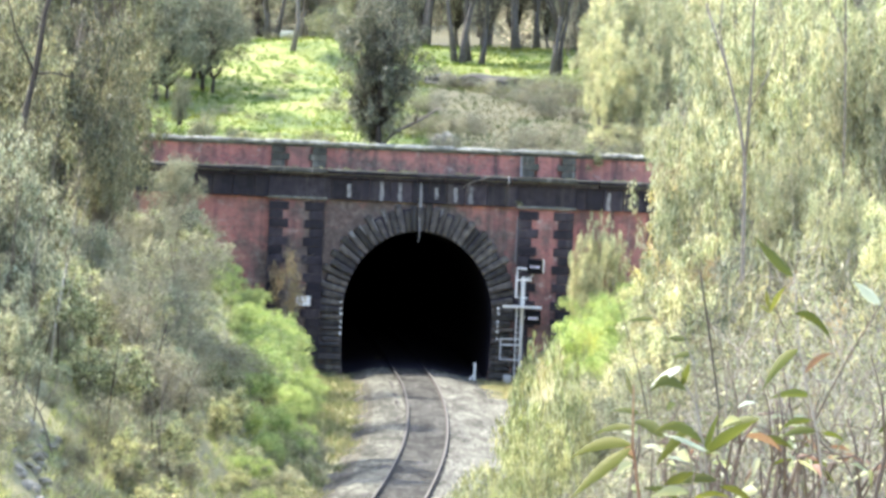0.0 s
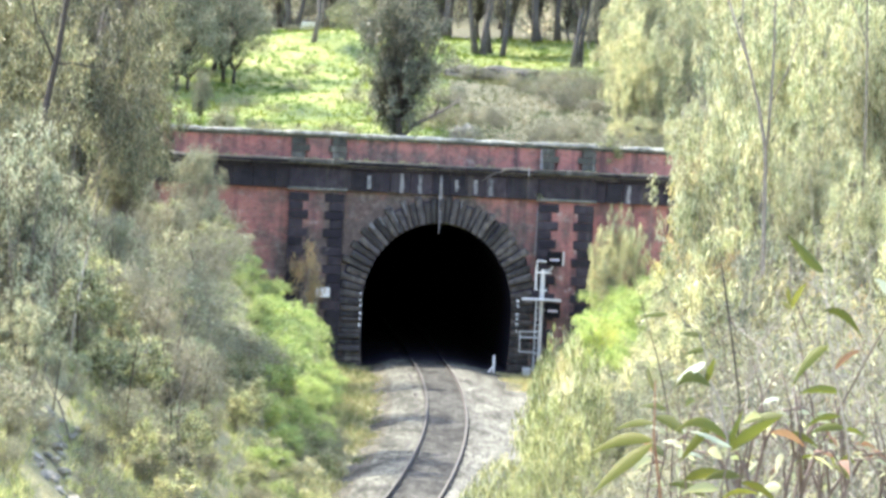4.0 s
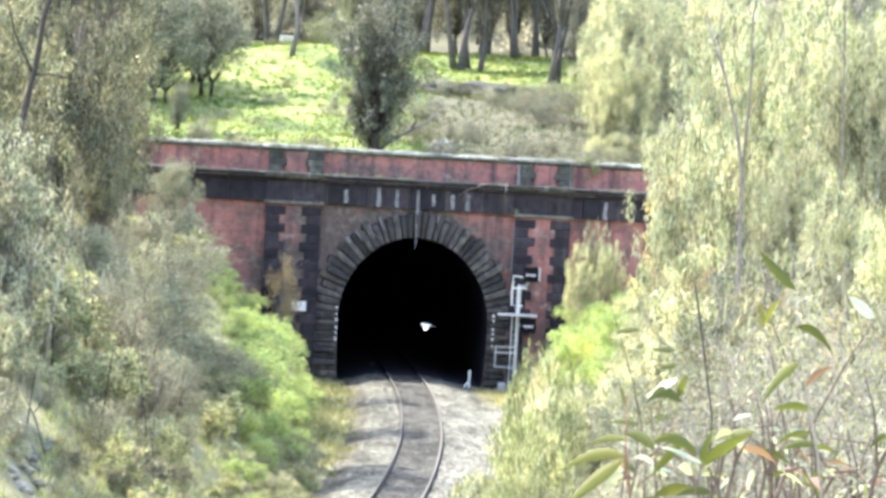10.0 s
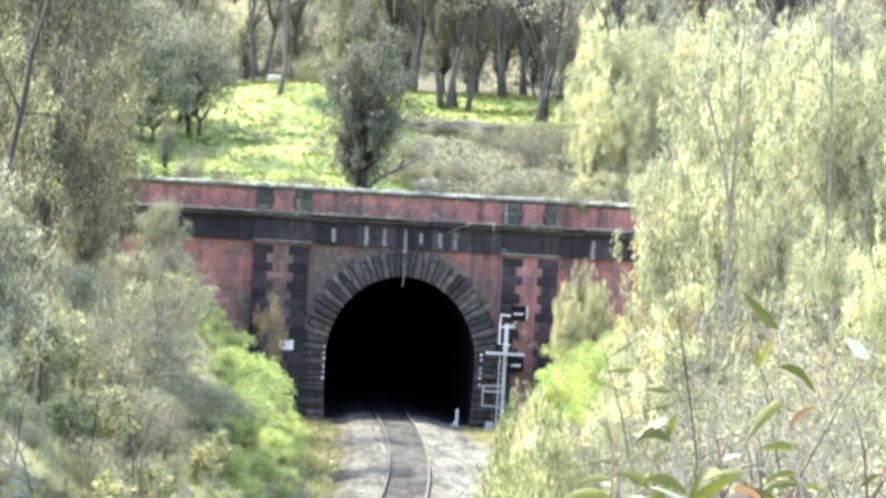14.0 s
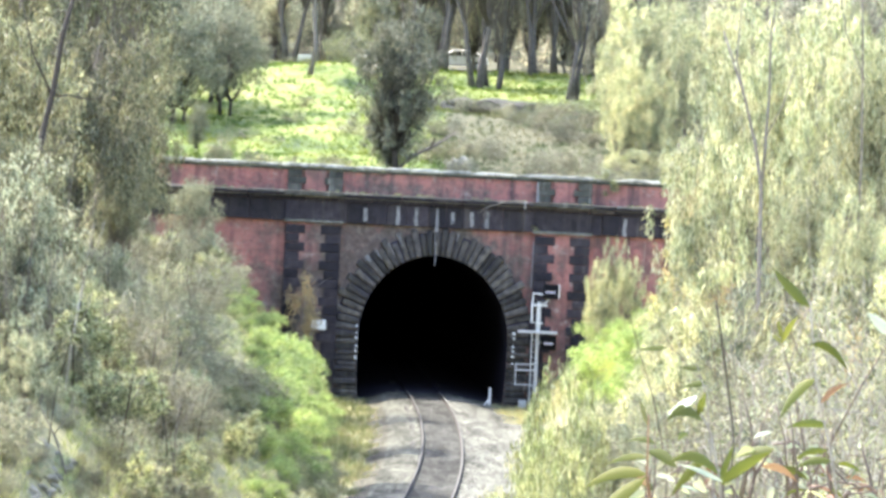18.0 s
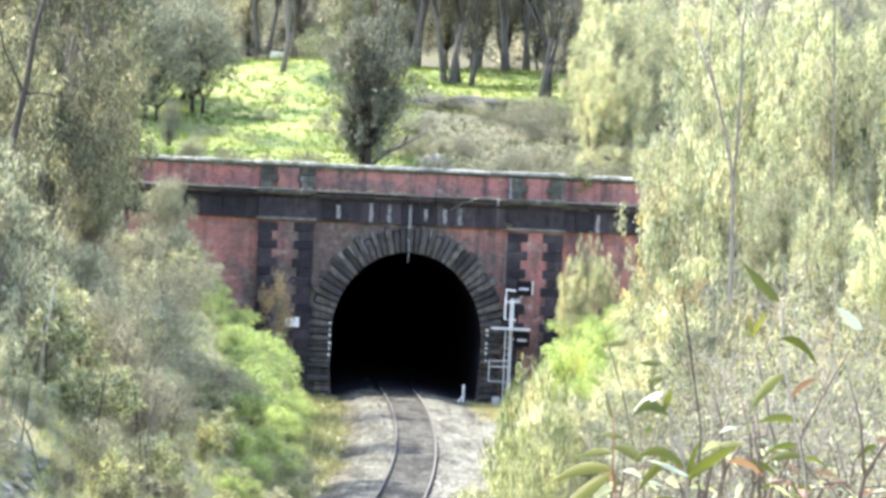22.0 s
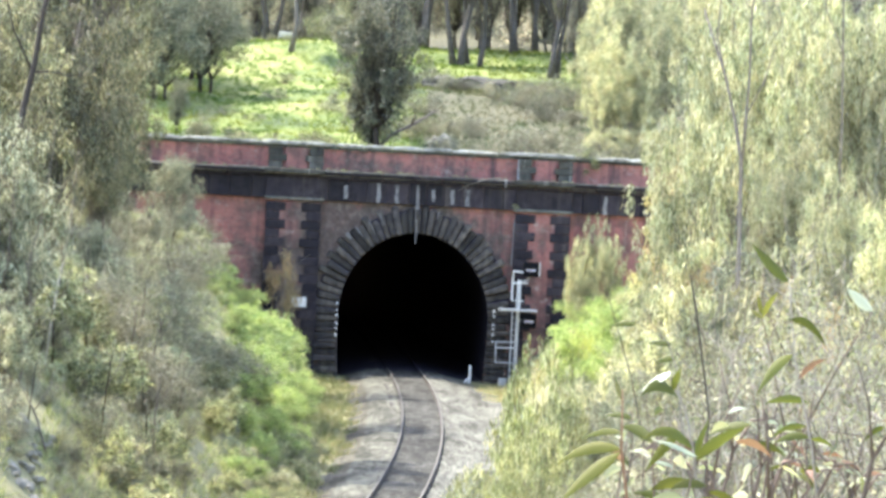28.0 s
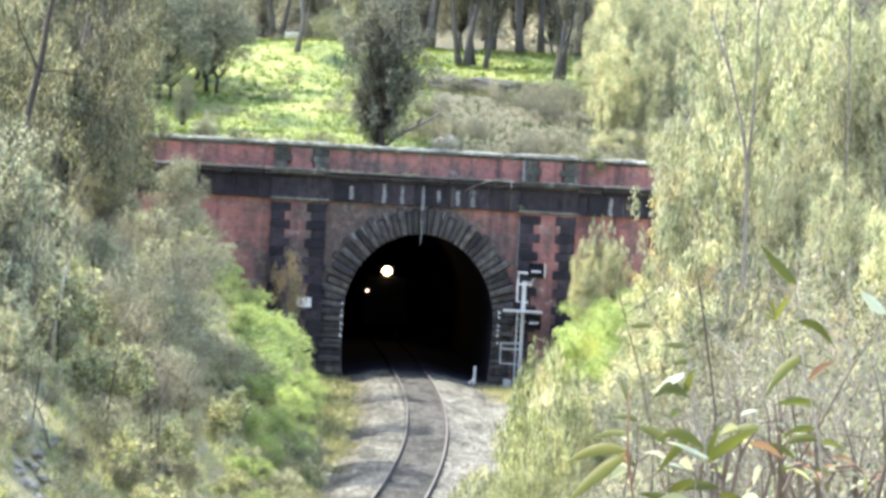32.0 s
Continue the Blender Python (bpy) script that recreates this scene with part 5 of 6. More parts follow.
    for x, y, top, k in ((1.7, 34, 8.9, 3), (1.4, 28, 9.35, 4), (1.95, 32, 9.2, 1), (1.2, 26, 9.3, 3), (1.65, 27, 9.6, 4), (1.0, 30, 8.8, 0), (2.2, 29, 9.7, 3), (1.15, 34, 8.5, 0), (0.85, 33, 8.3, 0)):
        if x < 1.0 or y > 33 and x < 1.2:
            plant("near_shrub", x, y, top=top, wide=0.9, shape=0)
        else:
            plant("close_shrub", x, y, top=top, wide=1.0)
    for x, y, top in ((2.6, 33, 9.9), (3.0, 36, 10.0), (3.4, 40, 10.1), (2.4, 36, 9.3), (2.9, 30, 10.2), (3.3, 31, 10.6), (2.1, 24, 10.1), (2.5, 27, 10.3)):
        plant("close_shrub", x, y, top=top, wide=1.1)
    # close to the lookout: thin, half-bare stems
    for x, y, top in ((2.6, 30, 10.5), (2.5, 25, 10.9), (2.3, 20, 10.9), (1.7, 30, 9.6), (1.8, 25, 10.2), (1.9, 20, 10.6), (1.8, 17, 10.8), (1.6, 14, 10.85), (1.35, 16, 10.55), (1.15, 12, 10.7), (1.45, 12, 10.95), (3.1, 28, 11.2)):
        ob = plant("dry_shrub", x, y, top=top, wide=0.75)
        q = ob.matrix_basis.to_quaternion()
        SWAYING.append((ob, Matrix.Translation(ob.matrix_basis.translation) @ q.to_matrix().to_4x4(), 0.22))
    plant("wattle", 3.36, 24, top=12.35)


def hill_plants():
    plant("slim_tree", -2.75, 203.2, 11.2, turn=40, wide=1.28)
    plant("slim_tree", -3.0, 203.9, 6.0, turn=200, wide=1.75)
    plant("round_tree", -13.0, 224, 6.4, wide=1.0)
    plant("round_tree", -15.4, 220, 6.2, wide=1.1)
    plant("round_tree", -14.0, 229, 6.6, wide=1.1)
    plant("round_tree", -13.4, 207.5, 2.8, wide=0.55)
    plant("round_tree", -17.2, 222, 9.0)
    plant("olive_gum", -16.2, 207, 7.5)
    tree = plant("grey_trunk_tree", -8.75, 240, 15, turn=0)
    for path, r in (([(0.05, 0, 5.4), (0.9, 0, 6.1), (2.0, 0, 6.5), (3.2, 0, 6.3), (4.4, 0, 6.8)], 0.09), ([(0, 0, 6.6), (-0.9, 0, 7.4), (-1.6, 0, 8.6)], 0.07)):
        part("limb", Builder().tube(path, [r * (1 - 0.15 * i) for i in range(len(path))], 7).mesh("limb", PALEBARK, True), tree, "pale bare limb")
    plant("dry_shrub", -11.6, 205.4, 2.2)
    plant("grey_shrub", -12.2, 204, 1.6)
    for x, y, h, k in ((-10.4, 263, 14, 1), (-8.7, 266, 13, 2), (0.9, 250, 15, 1), (2.2, 251, 15, 0), (3.0, 249, 14, 2), (-0.6, 262, 15, 3), (5.4, 259, 14, 3), (6.9, 262, 15, 0),
                       (7.6, 240, 12, 3), (9.8, 262, 15, 1), (-2.2, 264, 15, 2), (4.2, 266, 15, 1), (12.5, 250, 13, 3), (-16, 258, 14, 1)):
        plant("forest_tree", x, y, h, shape=k, wide=0.9)
    for k in range(52):
        plant("forest_tree", plants.uniform(-42, 42), plants.uniform(281, 345), plants.uniform(12, 17))
    for x, y, h in ((9.8, 212, 7), (13.0, 215, 9), (16, 224, 10), (12.4, 228, 9), (18, 210, 9), (11.2, 205, 5), (14.5, 204, 6), (21, 226, 9), (23.5, 234, 9), (20, 217, 9), (24.5, 216, 9), (18.5, 236, 8)):
        plant("pale_gum", x, y, h)
    for x, y, h in ((9.6, 208, 8.0), (10.6, 213, 9.5), (9.9, 219, 10), (11.8, 209, 8.5), (9.3, 205.5, 6.0), (10.9, 206, 7.0), (9.0, 214, 7.5)):
        plant("pale_gum", x, y, h, wide=0.85)
    for x, y, h in ((8.9, 203.5, 2.0), (9.9, 203.2, 2.4), (10.9, 203.6, 2.3), (11.8, 203.3, 2.6)):
        plant("pale_shrub", x, y, h, wide=1.1)
    for k in range(14):
        plant("bare_shrub", plants.uniform(0.5, 9), plants.uniform(205, 230), plants.uniform(0.6, 1.1), wide=0.9)
    for k in range(46):
        plant("scrub", plants.uniform(-1.2, 11), plants.uniform(203, 234), plants.uniform(0.7, 1.5), wide=1.1)
    for x, h in ((8.1, 1.5), (8.9, 1.3), (2.6, 0.9), (10.4, 1.6)):
        plant("scrub", x, 201.6, h, label="leafy weeds leaning over the parapet")
    for k in range(16):
        plant("scrub", plants.uniform(-16, -1), plants.uniform(212, 256), plants.uniform(0.4, 0.9), wide=1.3, label="low dark tussock on the grassy hill")
    for k in range(14):
        plant("scrub", plants.uniform(-12, -5), plants.uniform(202.5, 208), plants.uniform(0.4, 0.8), wide=1.2)
    for k in range(44):
        plant("hazy_tree", plants.uniform(-32, 36), plants.uniform(281, 318), plants.uniform(4, 9), wide=1.1, shape=plants.choice((0, 0, 0, 1, 2)))
    for x, y, h in ((-5.6, 266, 11), (-3.4, 268, 12), (-0.8, 266, 11), (1.4, 268, 12), (3.6, 265, 11), (5.6, 268, 12), (7.8, 266, 11), (10.2, 268, 12), (12.6, 265, 11), (15, 268, 12), (-15.5, 266, 11), (-18, 268, 11)):
        plant("hazy_tree", x, y, h, wide=0.62, shape=plants.choice((0, 0, 1, 2)))
    for x, y, h in ((13, 236, 6), (17, 243, 7), (20, 234, 7), (23, 246, 8), (16, 252, 7), (10.5, 246, 4), (-20, 236, 7), (-22, 246, 8), (27, 262, 8), (31, 284, 9), (25, 292, 9), (22, 281, 8), (34, 300, 10), (29, 305, 9), (20, 300, 9)):
        plant("hazy_tree", x, y, h, wide=1.1)
    plant("hazy_tree", 8.9, 243, 9, wide=0.5, shape=1)
    for x, y, h, k in ((-12.6, 281, 7.5, 0), (-9.6, 284, 8.0, 0), (-6.8, 282, 7.0, 1), (-15.5, 279, 8, 0)):
        plant("hazy_tree", x, y, h, wide=1.0, shape=k)
    for x, y, h in ((-7.3, 258, 2.8), (-6.6, 256, 3.0), (-5.6, 257, 3.4)):
        plant("undergrowth", x, y, h, wide=0.8, shape=1)
    for k in range(110):
        plant("undergrowth", plants.uniform(-40, 40), plants.uniform(277, 335), plants.uniform(2, 4.5), wide=1.3)


bank_plants()
hill_plants()


def lump(seed, sx, sy, sz):
    """An uneven boulder or heap."""
    bm = bmesh.new()
    bmesh.ops.create_icosphere(bm, subdivisions=3, radius=1)
    for v in bm.verts:
        v.co *= 1 + 0.28 * noise.noise(v.co * 1.7 + Vector((seed, 0, 0))) + 0.12 * noise.noise(v.co * 5 + Vector((0, seed, 0)))
        v.co = Vector((v.co.x * sx, v.co.y * sy, v.co.z * sz))
    me = bpy.data.meshes.new("lump")
    bm.to_mesh(me)
    bm.free()
    me.materials.append(ROCK)
    return me


def bare_stems():
    t = thing("leaning_tree", "leaning dark bare trunk among the gum leaves", "tree")
    x, y = -13.6, 109.5
    part("trunk", Builder().tube([(x, y, land(x, y) - 0.3), (-12.2, y, 8.0), (-11.68, y, 10.5), (-11.37, y, 12.1), (-11.16, y, 13.2), (-10.98, y, 14.7), (-10.5, y, 16.8)], [0.13, 0.115, 0.10, 0.092, 0.085, 0.075, 0.04], 8).mesh("trunk", DARKBARK, True), t)
    part("limb", Builder().tube([(-11.16, y, 13.0), (-10.7, y, 13.06), (-10.2, y, 12.96), (-9.8, y, 13.02)], [0.035, 0.028, 0.02, 0.01], 6).mesh("limb", DARKBARK, True), t)
    part("limb", Builder().tube([(-11.2, y, 13.0), (-11.8, y, 14.2), (-12.2, y, 15.8)], [0.04, 0.03, 0.012], 6).mesh("limb", DARKBARK, True), t)
    rr = random.Random(14)
    for k in range(36):
        y = rr.uniform(100, 165)
        x = -y * rr.uniform(0.056, 0.112) - 0.4
        h, lean = rr.uniform(1.8, 3.6), rr.uniform(-0.5, 0.6)
        t = thing("thin_stem", "thin upright bare stem among the bank's shrubs", "sapling", "thin bare stems")
        z = land(x, y)
        r = rr.uniform(0.016, 0.032)
        bark = rr.choice([BARK, DARKBARK, DARKBARK, DEADTWIG, REDTWIG])
        part("stem", Builder().tube([(x, y, z - 0.2), (x + 0.3 * lean, y, z + 0.5 * h), (x + lean, y, z + h)], [r, 0.8 * r, 0.3 * r], 5).mesh("stem", bark, True), t)
        part("twig", Builder().tube([(x + 0.3 * lean, y, z + 0.5 * h), (x + 0.3 * lean + rr.uniform(-0.4, 0.4), y, z + 0.8 * h), (x + rr.uniform(-0.6, 0.6), y, z + 1.05 * h)], [0.6 * r, 0.45 * r, 0.2 * r], 5).mesh("twig", bark, True), t)
    rr = random.Random(4)
    for x, y, h, lean in ((-9.6, 104, 2.6, -1.2), (-9.0, 112, 3.0, 0.3), (-7.9, 118, 2.4, 0.2), (-10.9, 114, 3.4, 0.4), (-10.3, 122, 3.2, -0.3), (-8.8, 128, 2.6, 0.5), (-11.4, 104, 3.0, 0.5), (-11.9, 128, 3.6, 0.4)):
        t = thing("bare_sapling", "thin leaning bare stem among the bank's shrubs", "sapling", "bare saplings")
        z = land(x, y)
        part("stem", Builder().tube([(x, y, z - 0.2), (x + 0.4 * lean, y, z + 0.5 * h), (x + lean, y, z + h)], [0.035, 0.028, 0.012], 6).mesh("stem", rr.choice([BARK, DARKBARK, PALEBARK]), True), t)
        part("twig", Builder().tube([(x + 0.45 * lean, y, z + 0.55 * h), (x + 0.45 * lean + 0.4, y, z + 0.8 * h), (x + 0.5 * lean + 0.55, y, z + 1.0 * h)], [0.018, 0.014, 0.007], 5).mesh("twig", TWIG, True), t)
    t = thing("forked_sapling", "slender forked grey sapling rising above the shrubs", "tree")
    y = 58.0
    x = 4.72

    def at(a, z):
        """Keeps the fork's shape at a smaller scale."""
        return (0.66 * a, y, 11.5 + 0.66 * (z - 11.5))
    for path, r in (([(7.18, 9.0), (7.11, 11.5), (6.93, 12.4), (6.66, 13.4), (6.08, 14.95)], (0.036, 0.030, 0.025, 0.021, 0.014)),
                    ([(7.12, 11.4), (7.16, 12.4), (7.19, 13.4), (7.16, 14.9), (7.3, 16.2)], (0.026, 0.024, 0.02, 0.016, 0.006)),
                    ([(6.7, 13.2), (6.42, 14.3), (6.5, 16.2)], (0.018, 0.014, 0.006)),
                    ([(7.17, 12.6), (7.5, 13.3), (7.75, 14.2)], (0.013, 0.011, 0.005))):
        pts = [at(*q) for q in path]
        if r[0] == 0.036:
            pts, r = [(x, y, land(x, y) - 0.3)] + pts, (0.04,) + r
        part("stem", Builder().tube(pts, r, 7).mesh("stem", BARK, True), t)
    t = thing("grey_sapling", "slender grey-barked sapling among the gum leaves", "tree")
    y = 60.0
    part("stem", Builder().tube([(6.4, y, land(6.4, y) - 0.3), (6.38, y, 12.0), (6.3, y, 14.0), (6.2, y, 15.4)], [0.018, 0.017, 0.016, 0.01], 7).mesh("stem", BARK, True), t)
    part("stem", Builder().tube([(6.37, y, 13.2), (6.05, y, 13.9), (5.85, y, 14.9)], [0.012, 0.010, 0.006], 6).mesh("stem", BARK, True), t)


bare_stems()


def hill_clutter():
    for x, y, sx, sz, s in ((0.8, 232, 1.5, 0.8, 1), (4.3, 233, 2.3, 1.0, 2), (2.6, 236, 1.4, 0.6, 3)):
        solid("boulder", lump(s, sx, 1.2, sz * 0.75), "dark grey weathered boulder on the hill", "rock", "hill boulders", m=pose(x, y, land(x, y) + 0.1))
    for k, (x, y, sx, sz) in enumerate(((0.75, 205.6, 0.42, 0.75), (1.25, 205.2, 0.34, 0.5), (0.35, 205.9, 0.3, 0.55))):
        stub = lump(6 + k, sx, 0.3, sz)
        stub.materials[0] = PALEROCK
        solid("boulder", stub, "pale weathered boulder standing behind the parapet", "rock", "pale boulders", m=pose(x, y, land(x, y) + 0.25, 8, 12 - 10 * k, 40 * k))
        plant("bare_shrub", x + 0.2, y - 1.4, 0.9, wide=0.6)
    rr = random.Random(9)
    stones = []
    for q in (9, 10, 11):
        stones.append(lump(q, 0.34, 0.28, 0.16))
        stones[-1].materials[0] = PALEROCK
    for k in range(44):
        y = rr.uniform(99, 107)
        x = y * -0.099 + rr.uniform(-0.7, 0.6)
        w = rr.uniform(0.3, 0.9)
        solid("stone", rr.choice(stones), "pale clay stone on the bare patch of the bank", "stone", "pale stones", m=pose(x, y, land(x, y), rr.uniform(-20, 20), rr.uniform(10, 40), rr.uniform(0, 360)) @ Matrix.Diagonal((w, w, w, 1)))
    z = land(-0.4, 208)
    log = thing("fallen_log", "dark fallen log leaning on the hillside scrub", "log")
    part("bole", Builder().tube([(-3.0, 203.5, land(-3.0, 203.5)), (-1.9, 203.9, z + 0.5), (-0.7, 204.3, z + 1.15), (0.45, 204.8, z + 1.95)], [0.13, 0.11, 0.085, 0.045], 8).mesh("bole", FORESTBARK, True), log)
    part("branch", Builder().tube([(-0.9, 204.2, z + 1.05), (-0.7, 204.1, z + 1.5), (-0.75, 204.0, z + 1.9)], [0.05, 0.04, 0.015], 6).mesh("branch", DARKBARK, True), log)


hill_clutter()


def blade(base, tip, width, sag, twist=0.0, n=7):
    """A long leaf: two halves folded along the midrib, arched between base and tip."""
    a, c = Vector(base), Vector(tip)
    d = (c - a)
    side = Vector((d.z, 0.25 * d.length, -d.x)).normalized()
    side = Matrix.Rotation(twist, 3, d.normalized()) @ side
    nrm = d.normalized().cross(side)
    b = Builder()
    for i in range(n + 1):
        t = i / n
        p = a + d * t + Vector((0, 0, sag * 4 * t * (1 - t)))
        w = width * 0.5 * (math.sin(math.pi * min(1, t ** 0.75)) * 0.96 + 0.04 * (1 - t))
        b.v += [tuple(p + side * w + nrm * w * 0.35), tuple(p), tuple(p - side * w + nrm * w * 0.35)]
    for i in range(n):
        b.f += [(3 * i, 3 * i + 1, 3 * i + 4, 3 * i + 3), (3 * i + 1, 3 * i + 2, 3 * i + 5, 3 * i + 4)]
    return b


def rooted(name, label, category, group, foot):
    """A thing whose origin is at its foot, so that it can sway; its parts are given in world places."""
    ob = thing(name, label, category, group, m=Matrix.Translation(foot))
    SWAYING.append((ob, pose(*foot), 0.35))
    return ob


def limbpart(name, me, ob, label=""):
    return part(name, me, ob, label, at=-ob.matrix_basis.translation)


def sprigs():
    s = rooted("broad_leaf_sprig", "broad-leaved sprig with long glossy leaves and an orange stem", "plant", "broad-leaved sprigs", (0.56, 9.05, land(0.56, 9.05)))
    y0 = 9.0
    limbpart("stem", Builder().tube([(0.56, 9.05, land(0.56, 9.05) - 0.2), (0.53, y0, 10.3), (0.512, y0, 10.70), (0.492, y0, 10.82), (0.488, y0, 10.96)], [0.006, 0.004, 0.0035, 0.003, 0.0015], 6).mesh("stem", REDLEAF, True), s, "orange-brown stem")
    for a, c, w, sag in (((0.492, 9, 10.82), (0.345, 9.03, 10.775), 0.034, 0.022), ((0.49, 9, 10.815), (0.350, 8.95, 10.69), 0.036, 0.01), ((0.49, 9, 10.86), (0.40, 9.1, 10.83), 0.02, 0.01), ((0.49, 9, 10.93), (0.47, 9.08, 10.99), 0.016, 0.0)):
        limbpart("leaf", blade(a, c, w, sag, 0.35).mesh("leaf", BIGLEAF, True), s)
    t = rooted("broad_leaf_sprig", "broad-leaved sprig with arching green, yellow and reddish leaves", "plant", "broad-leaved sprigs", (0.72, 9.1, land(0.72, 9.1)))
    limbpart("stem", Builder().tube([(0.72, 9.1, land(0.72, 9.1) - 0.2), (0.70, 9.05, 10.5), (0.668, y0, 10.80), (0.64, y0, 10.92), (0.60, y0, 10.99)], [0.006, 0.004, 0.0035, 0.003, 0.0015], 6).mesh("stem", TWIG, True), t, "thin grey-brown stem")
    for a, c, w, sag, mat in (((0.668, 9, 10.825), (0.535, 8.95, 10.845), 0.030, 0.035, BIGLEAF), ((0.665, 9, 10.80), (0.79, 9.04, 10.885), 0.036, 0.006, BIGLEAF), ((0.76, 9, 10.85), (0.85, 9.03, 10.815), 0.022, 0.012, REDLEAF),
                              ((0.62, 9, 10.95), (0.528, 8.93, 10.945), 0.034, 0.03, BIGLEAF), ((0.61, 9, 10.96), (0.62, 8.95, 11.02), 0.022, 0.0, BIGLEAF), ((0.624, 9, 10.86), (0.556, 9.05, 10.765), 0.026, 0.008, BIGLEAF),
                              ((0.70, 9, 10.745), (0.608, 8.95, 10.735), 0.026, 0.012, BIGLEAF), ((0.665, 9, 10.80), (0.70, 9.05, 10.90), 0.02, 0.0, BIGLEAF)):
        limbpart("leaf", blade(a, c, w, sag, 0.3).mesh("leaf", mat, True), t)
    for a, c, w in (((0.603, 9, 11.007), (0.533, 8.97, 10.957), 0.036), ((0.674, 8.98, 10.812), (0.565, 8.96, 10.848), 0.024), ((0.78, 9, 10.93), (0.735, 8.97, 10.915), 0.018)):
        limbpart("leaf", blade(a, c, w, 0.008, 0.9).mesh("leaf", GLINTBLADE, True), t, "leaf coloured pale for the sky's glint on it")
    u = rooted("broad_leaf_sprig", "tall thin sprig with a few thick drooping leaves", "plant", "broad-leaved sprigs", (0.95, 9.1, land(0.95, 9.1)))
    limbpart("stem", Builder().tube([(0.95, 9.1, land(0.95, 9.1) - 0.2), (0.99, 9.05, 10.5), (0.93, y0, 10.85), (0.88, y0, 11.05), (0.855, y0, 11.24)], [0.005, 0.0032, 0.0028, 0.0022, 0.0012], 6).mesh("stem", TWIG, True), u, "thin grey-brown stem")
    for a, c, w, sag, mat in (((0.858, 9, 11.225), (0.76, 8.97, 11.315), 0.030, 0.0, BIGLEAF), ((0.875, 9, 11.06), (0.79, 8.95, 10.96), 0.028, 0.02, BIGLEAF), ((0.86, 9, 11.14), (0.95, 8.96, 11.08), 0.024, 0.02, BIGLEAF), ((0.89, 9, 11.0), (0.96, 9.05, 11.05), 0.02, 0.01, REDLEAF), ((0.925, 9, 10.87), (0.84, 9.0, 10.85), 0.022, 0.012, BIGLEAF)):
        limbpart("leaf", blade(a, c, w, sag, 0.3).mesh("leaf", mat, True), u)
    d = rooted("dead_sapling", "upright dark dead sapling with a reddish foot", "plant", "", (1.08, 14, land(1.08, 14)))
    limbpart("stem", Builder().tube([(1.08, 14, land(1.08, 14) - 0.2), (1.07, 14, 10.6), (1.03, 14, 10.82), (1.0, 14, 10.98), (0.98, 14, 11.08)], [0.003, 0.0032, 0.0042, 0.0042, 0.003], 6).mesh("stem", DARKBARK, True), d)
    limbpart("twig", Builder().tube([(1.01, 14, 10.92), (1.04, 14, 10.86), (1.05, 14, 10.80)], [0.003, 0.0025, 0.001], 5).mesh("twig", REDTWIG, True), d)
    w = rooted("broad_leaf_sprig", "thin sprig with small dark level leaves", "plant", "broad-leaved sprigs", (0.72, 10, land(0.72, 10)))
    limbpart("stem", Builder().tube([(0.72, 10, land(0.72, 10) - 0.2), (0.72, 10, 10.7), (0.69, 10, 10.95), (0.66, 10, 11.03), (0.58, 10, 11.075)], [0.005, 0.003, 0.0022, 0.0018, 0.001], 6).mesh("stem", TWIG, True), w, "thin grey-brown stem")
    for a, c, wd in (((0.58, 10, 11.072), (0.51, 10.02, 11.06), 0.018), ((0.672, 10, 11.022), (0.61, 10.02, 11.02), 0.02), ((0.685, 10, 10.988), (0.63, 10.02, 10.97), 0.02)):
        limbpart("leaf", blade(a, c, wd, 0.004, 0.3).mesh("leaf", BIGLEAF, True), w)
    w = rooted("broad_leaf_sprig", "sprig with a dark tuft and a pale upturned leaf", "plant", "broad-leaved sprigs", (1.02, 10, land(1.02, 10)))
    limbpart("stem", Builder().tube([(1.02, 10, land(1.02, 10) - 0.2), (0.98, 10, 10.75), (0.92, 10, 11.0), (0.89, 10, 11.10)], [0.005, 0.003, 0.0022, 0.001], 6).mesh("stem", REDTWIG, True), w, "thin reddish stem")
    for a, c, wd, mat in (((0.89, 10, 11.10), (0.93, 10.02, 11.17), 0.024, BIGLEAF), ((0.89, 10, 11.11), (0.875, 9.98, 11.16), 0.018, BIGLEAF), ((0.89, 10, 11.10), (0.86, 10.02, 11.12), 0.016, BIGLEAF),
                          ((1.175, 10, 11.135), (1.10, 9.98, 11.19), 0.042, GLINTBLADE)):
        limbpart("leaf", blade(a, c, wd, 0.004, 0.5).mesh("leaf", mat, True), w)
    limbpart("twig", Builder().tube([(0.98, 10, 10.75), (1.10, 10, 11.0), (1.175, 10, 11.135)], [0.003, 0.0025, 0.0015], 5).mesh("twig", REDTWIG, True), w)
    # arching dark stems
    rr = random.Random(33)
    for k in range(18):
        y = rr.uniform(9.5, 13)
        x = y * rr.uniform(0.075, 0.118)
        z = 11.5 - y * rr.uniform(0.062, 0.078)
        lean = rr.choice([-1, 1]) * rr.uniform(0.05, 0.16)
        foot = (x, y, land(x, y) - 0.1)
        v = rooted("bent_stem", "arching reddish-brown bare stem", "plant", "bent stems", foot)
        r = rr.uniform(0.0045, 0.0075)
        limbpart("stem", Builder().tube([foot, (x, y, z - 0.28), (x + 0.25 * lean, y, z - 0.12), (x + 0.7 * lean, y, z - 0.02), (x + 1.25 * lean, y, z - 0.01), (x + 1.8 * lean, y, z - 0.07)], [1.3 * r, r, 0.9 * r, 0.8 * r, 0.6 * r, 0.3 * r], 6).mesh("stem", REDTWIG, True), v)
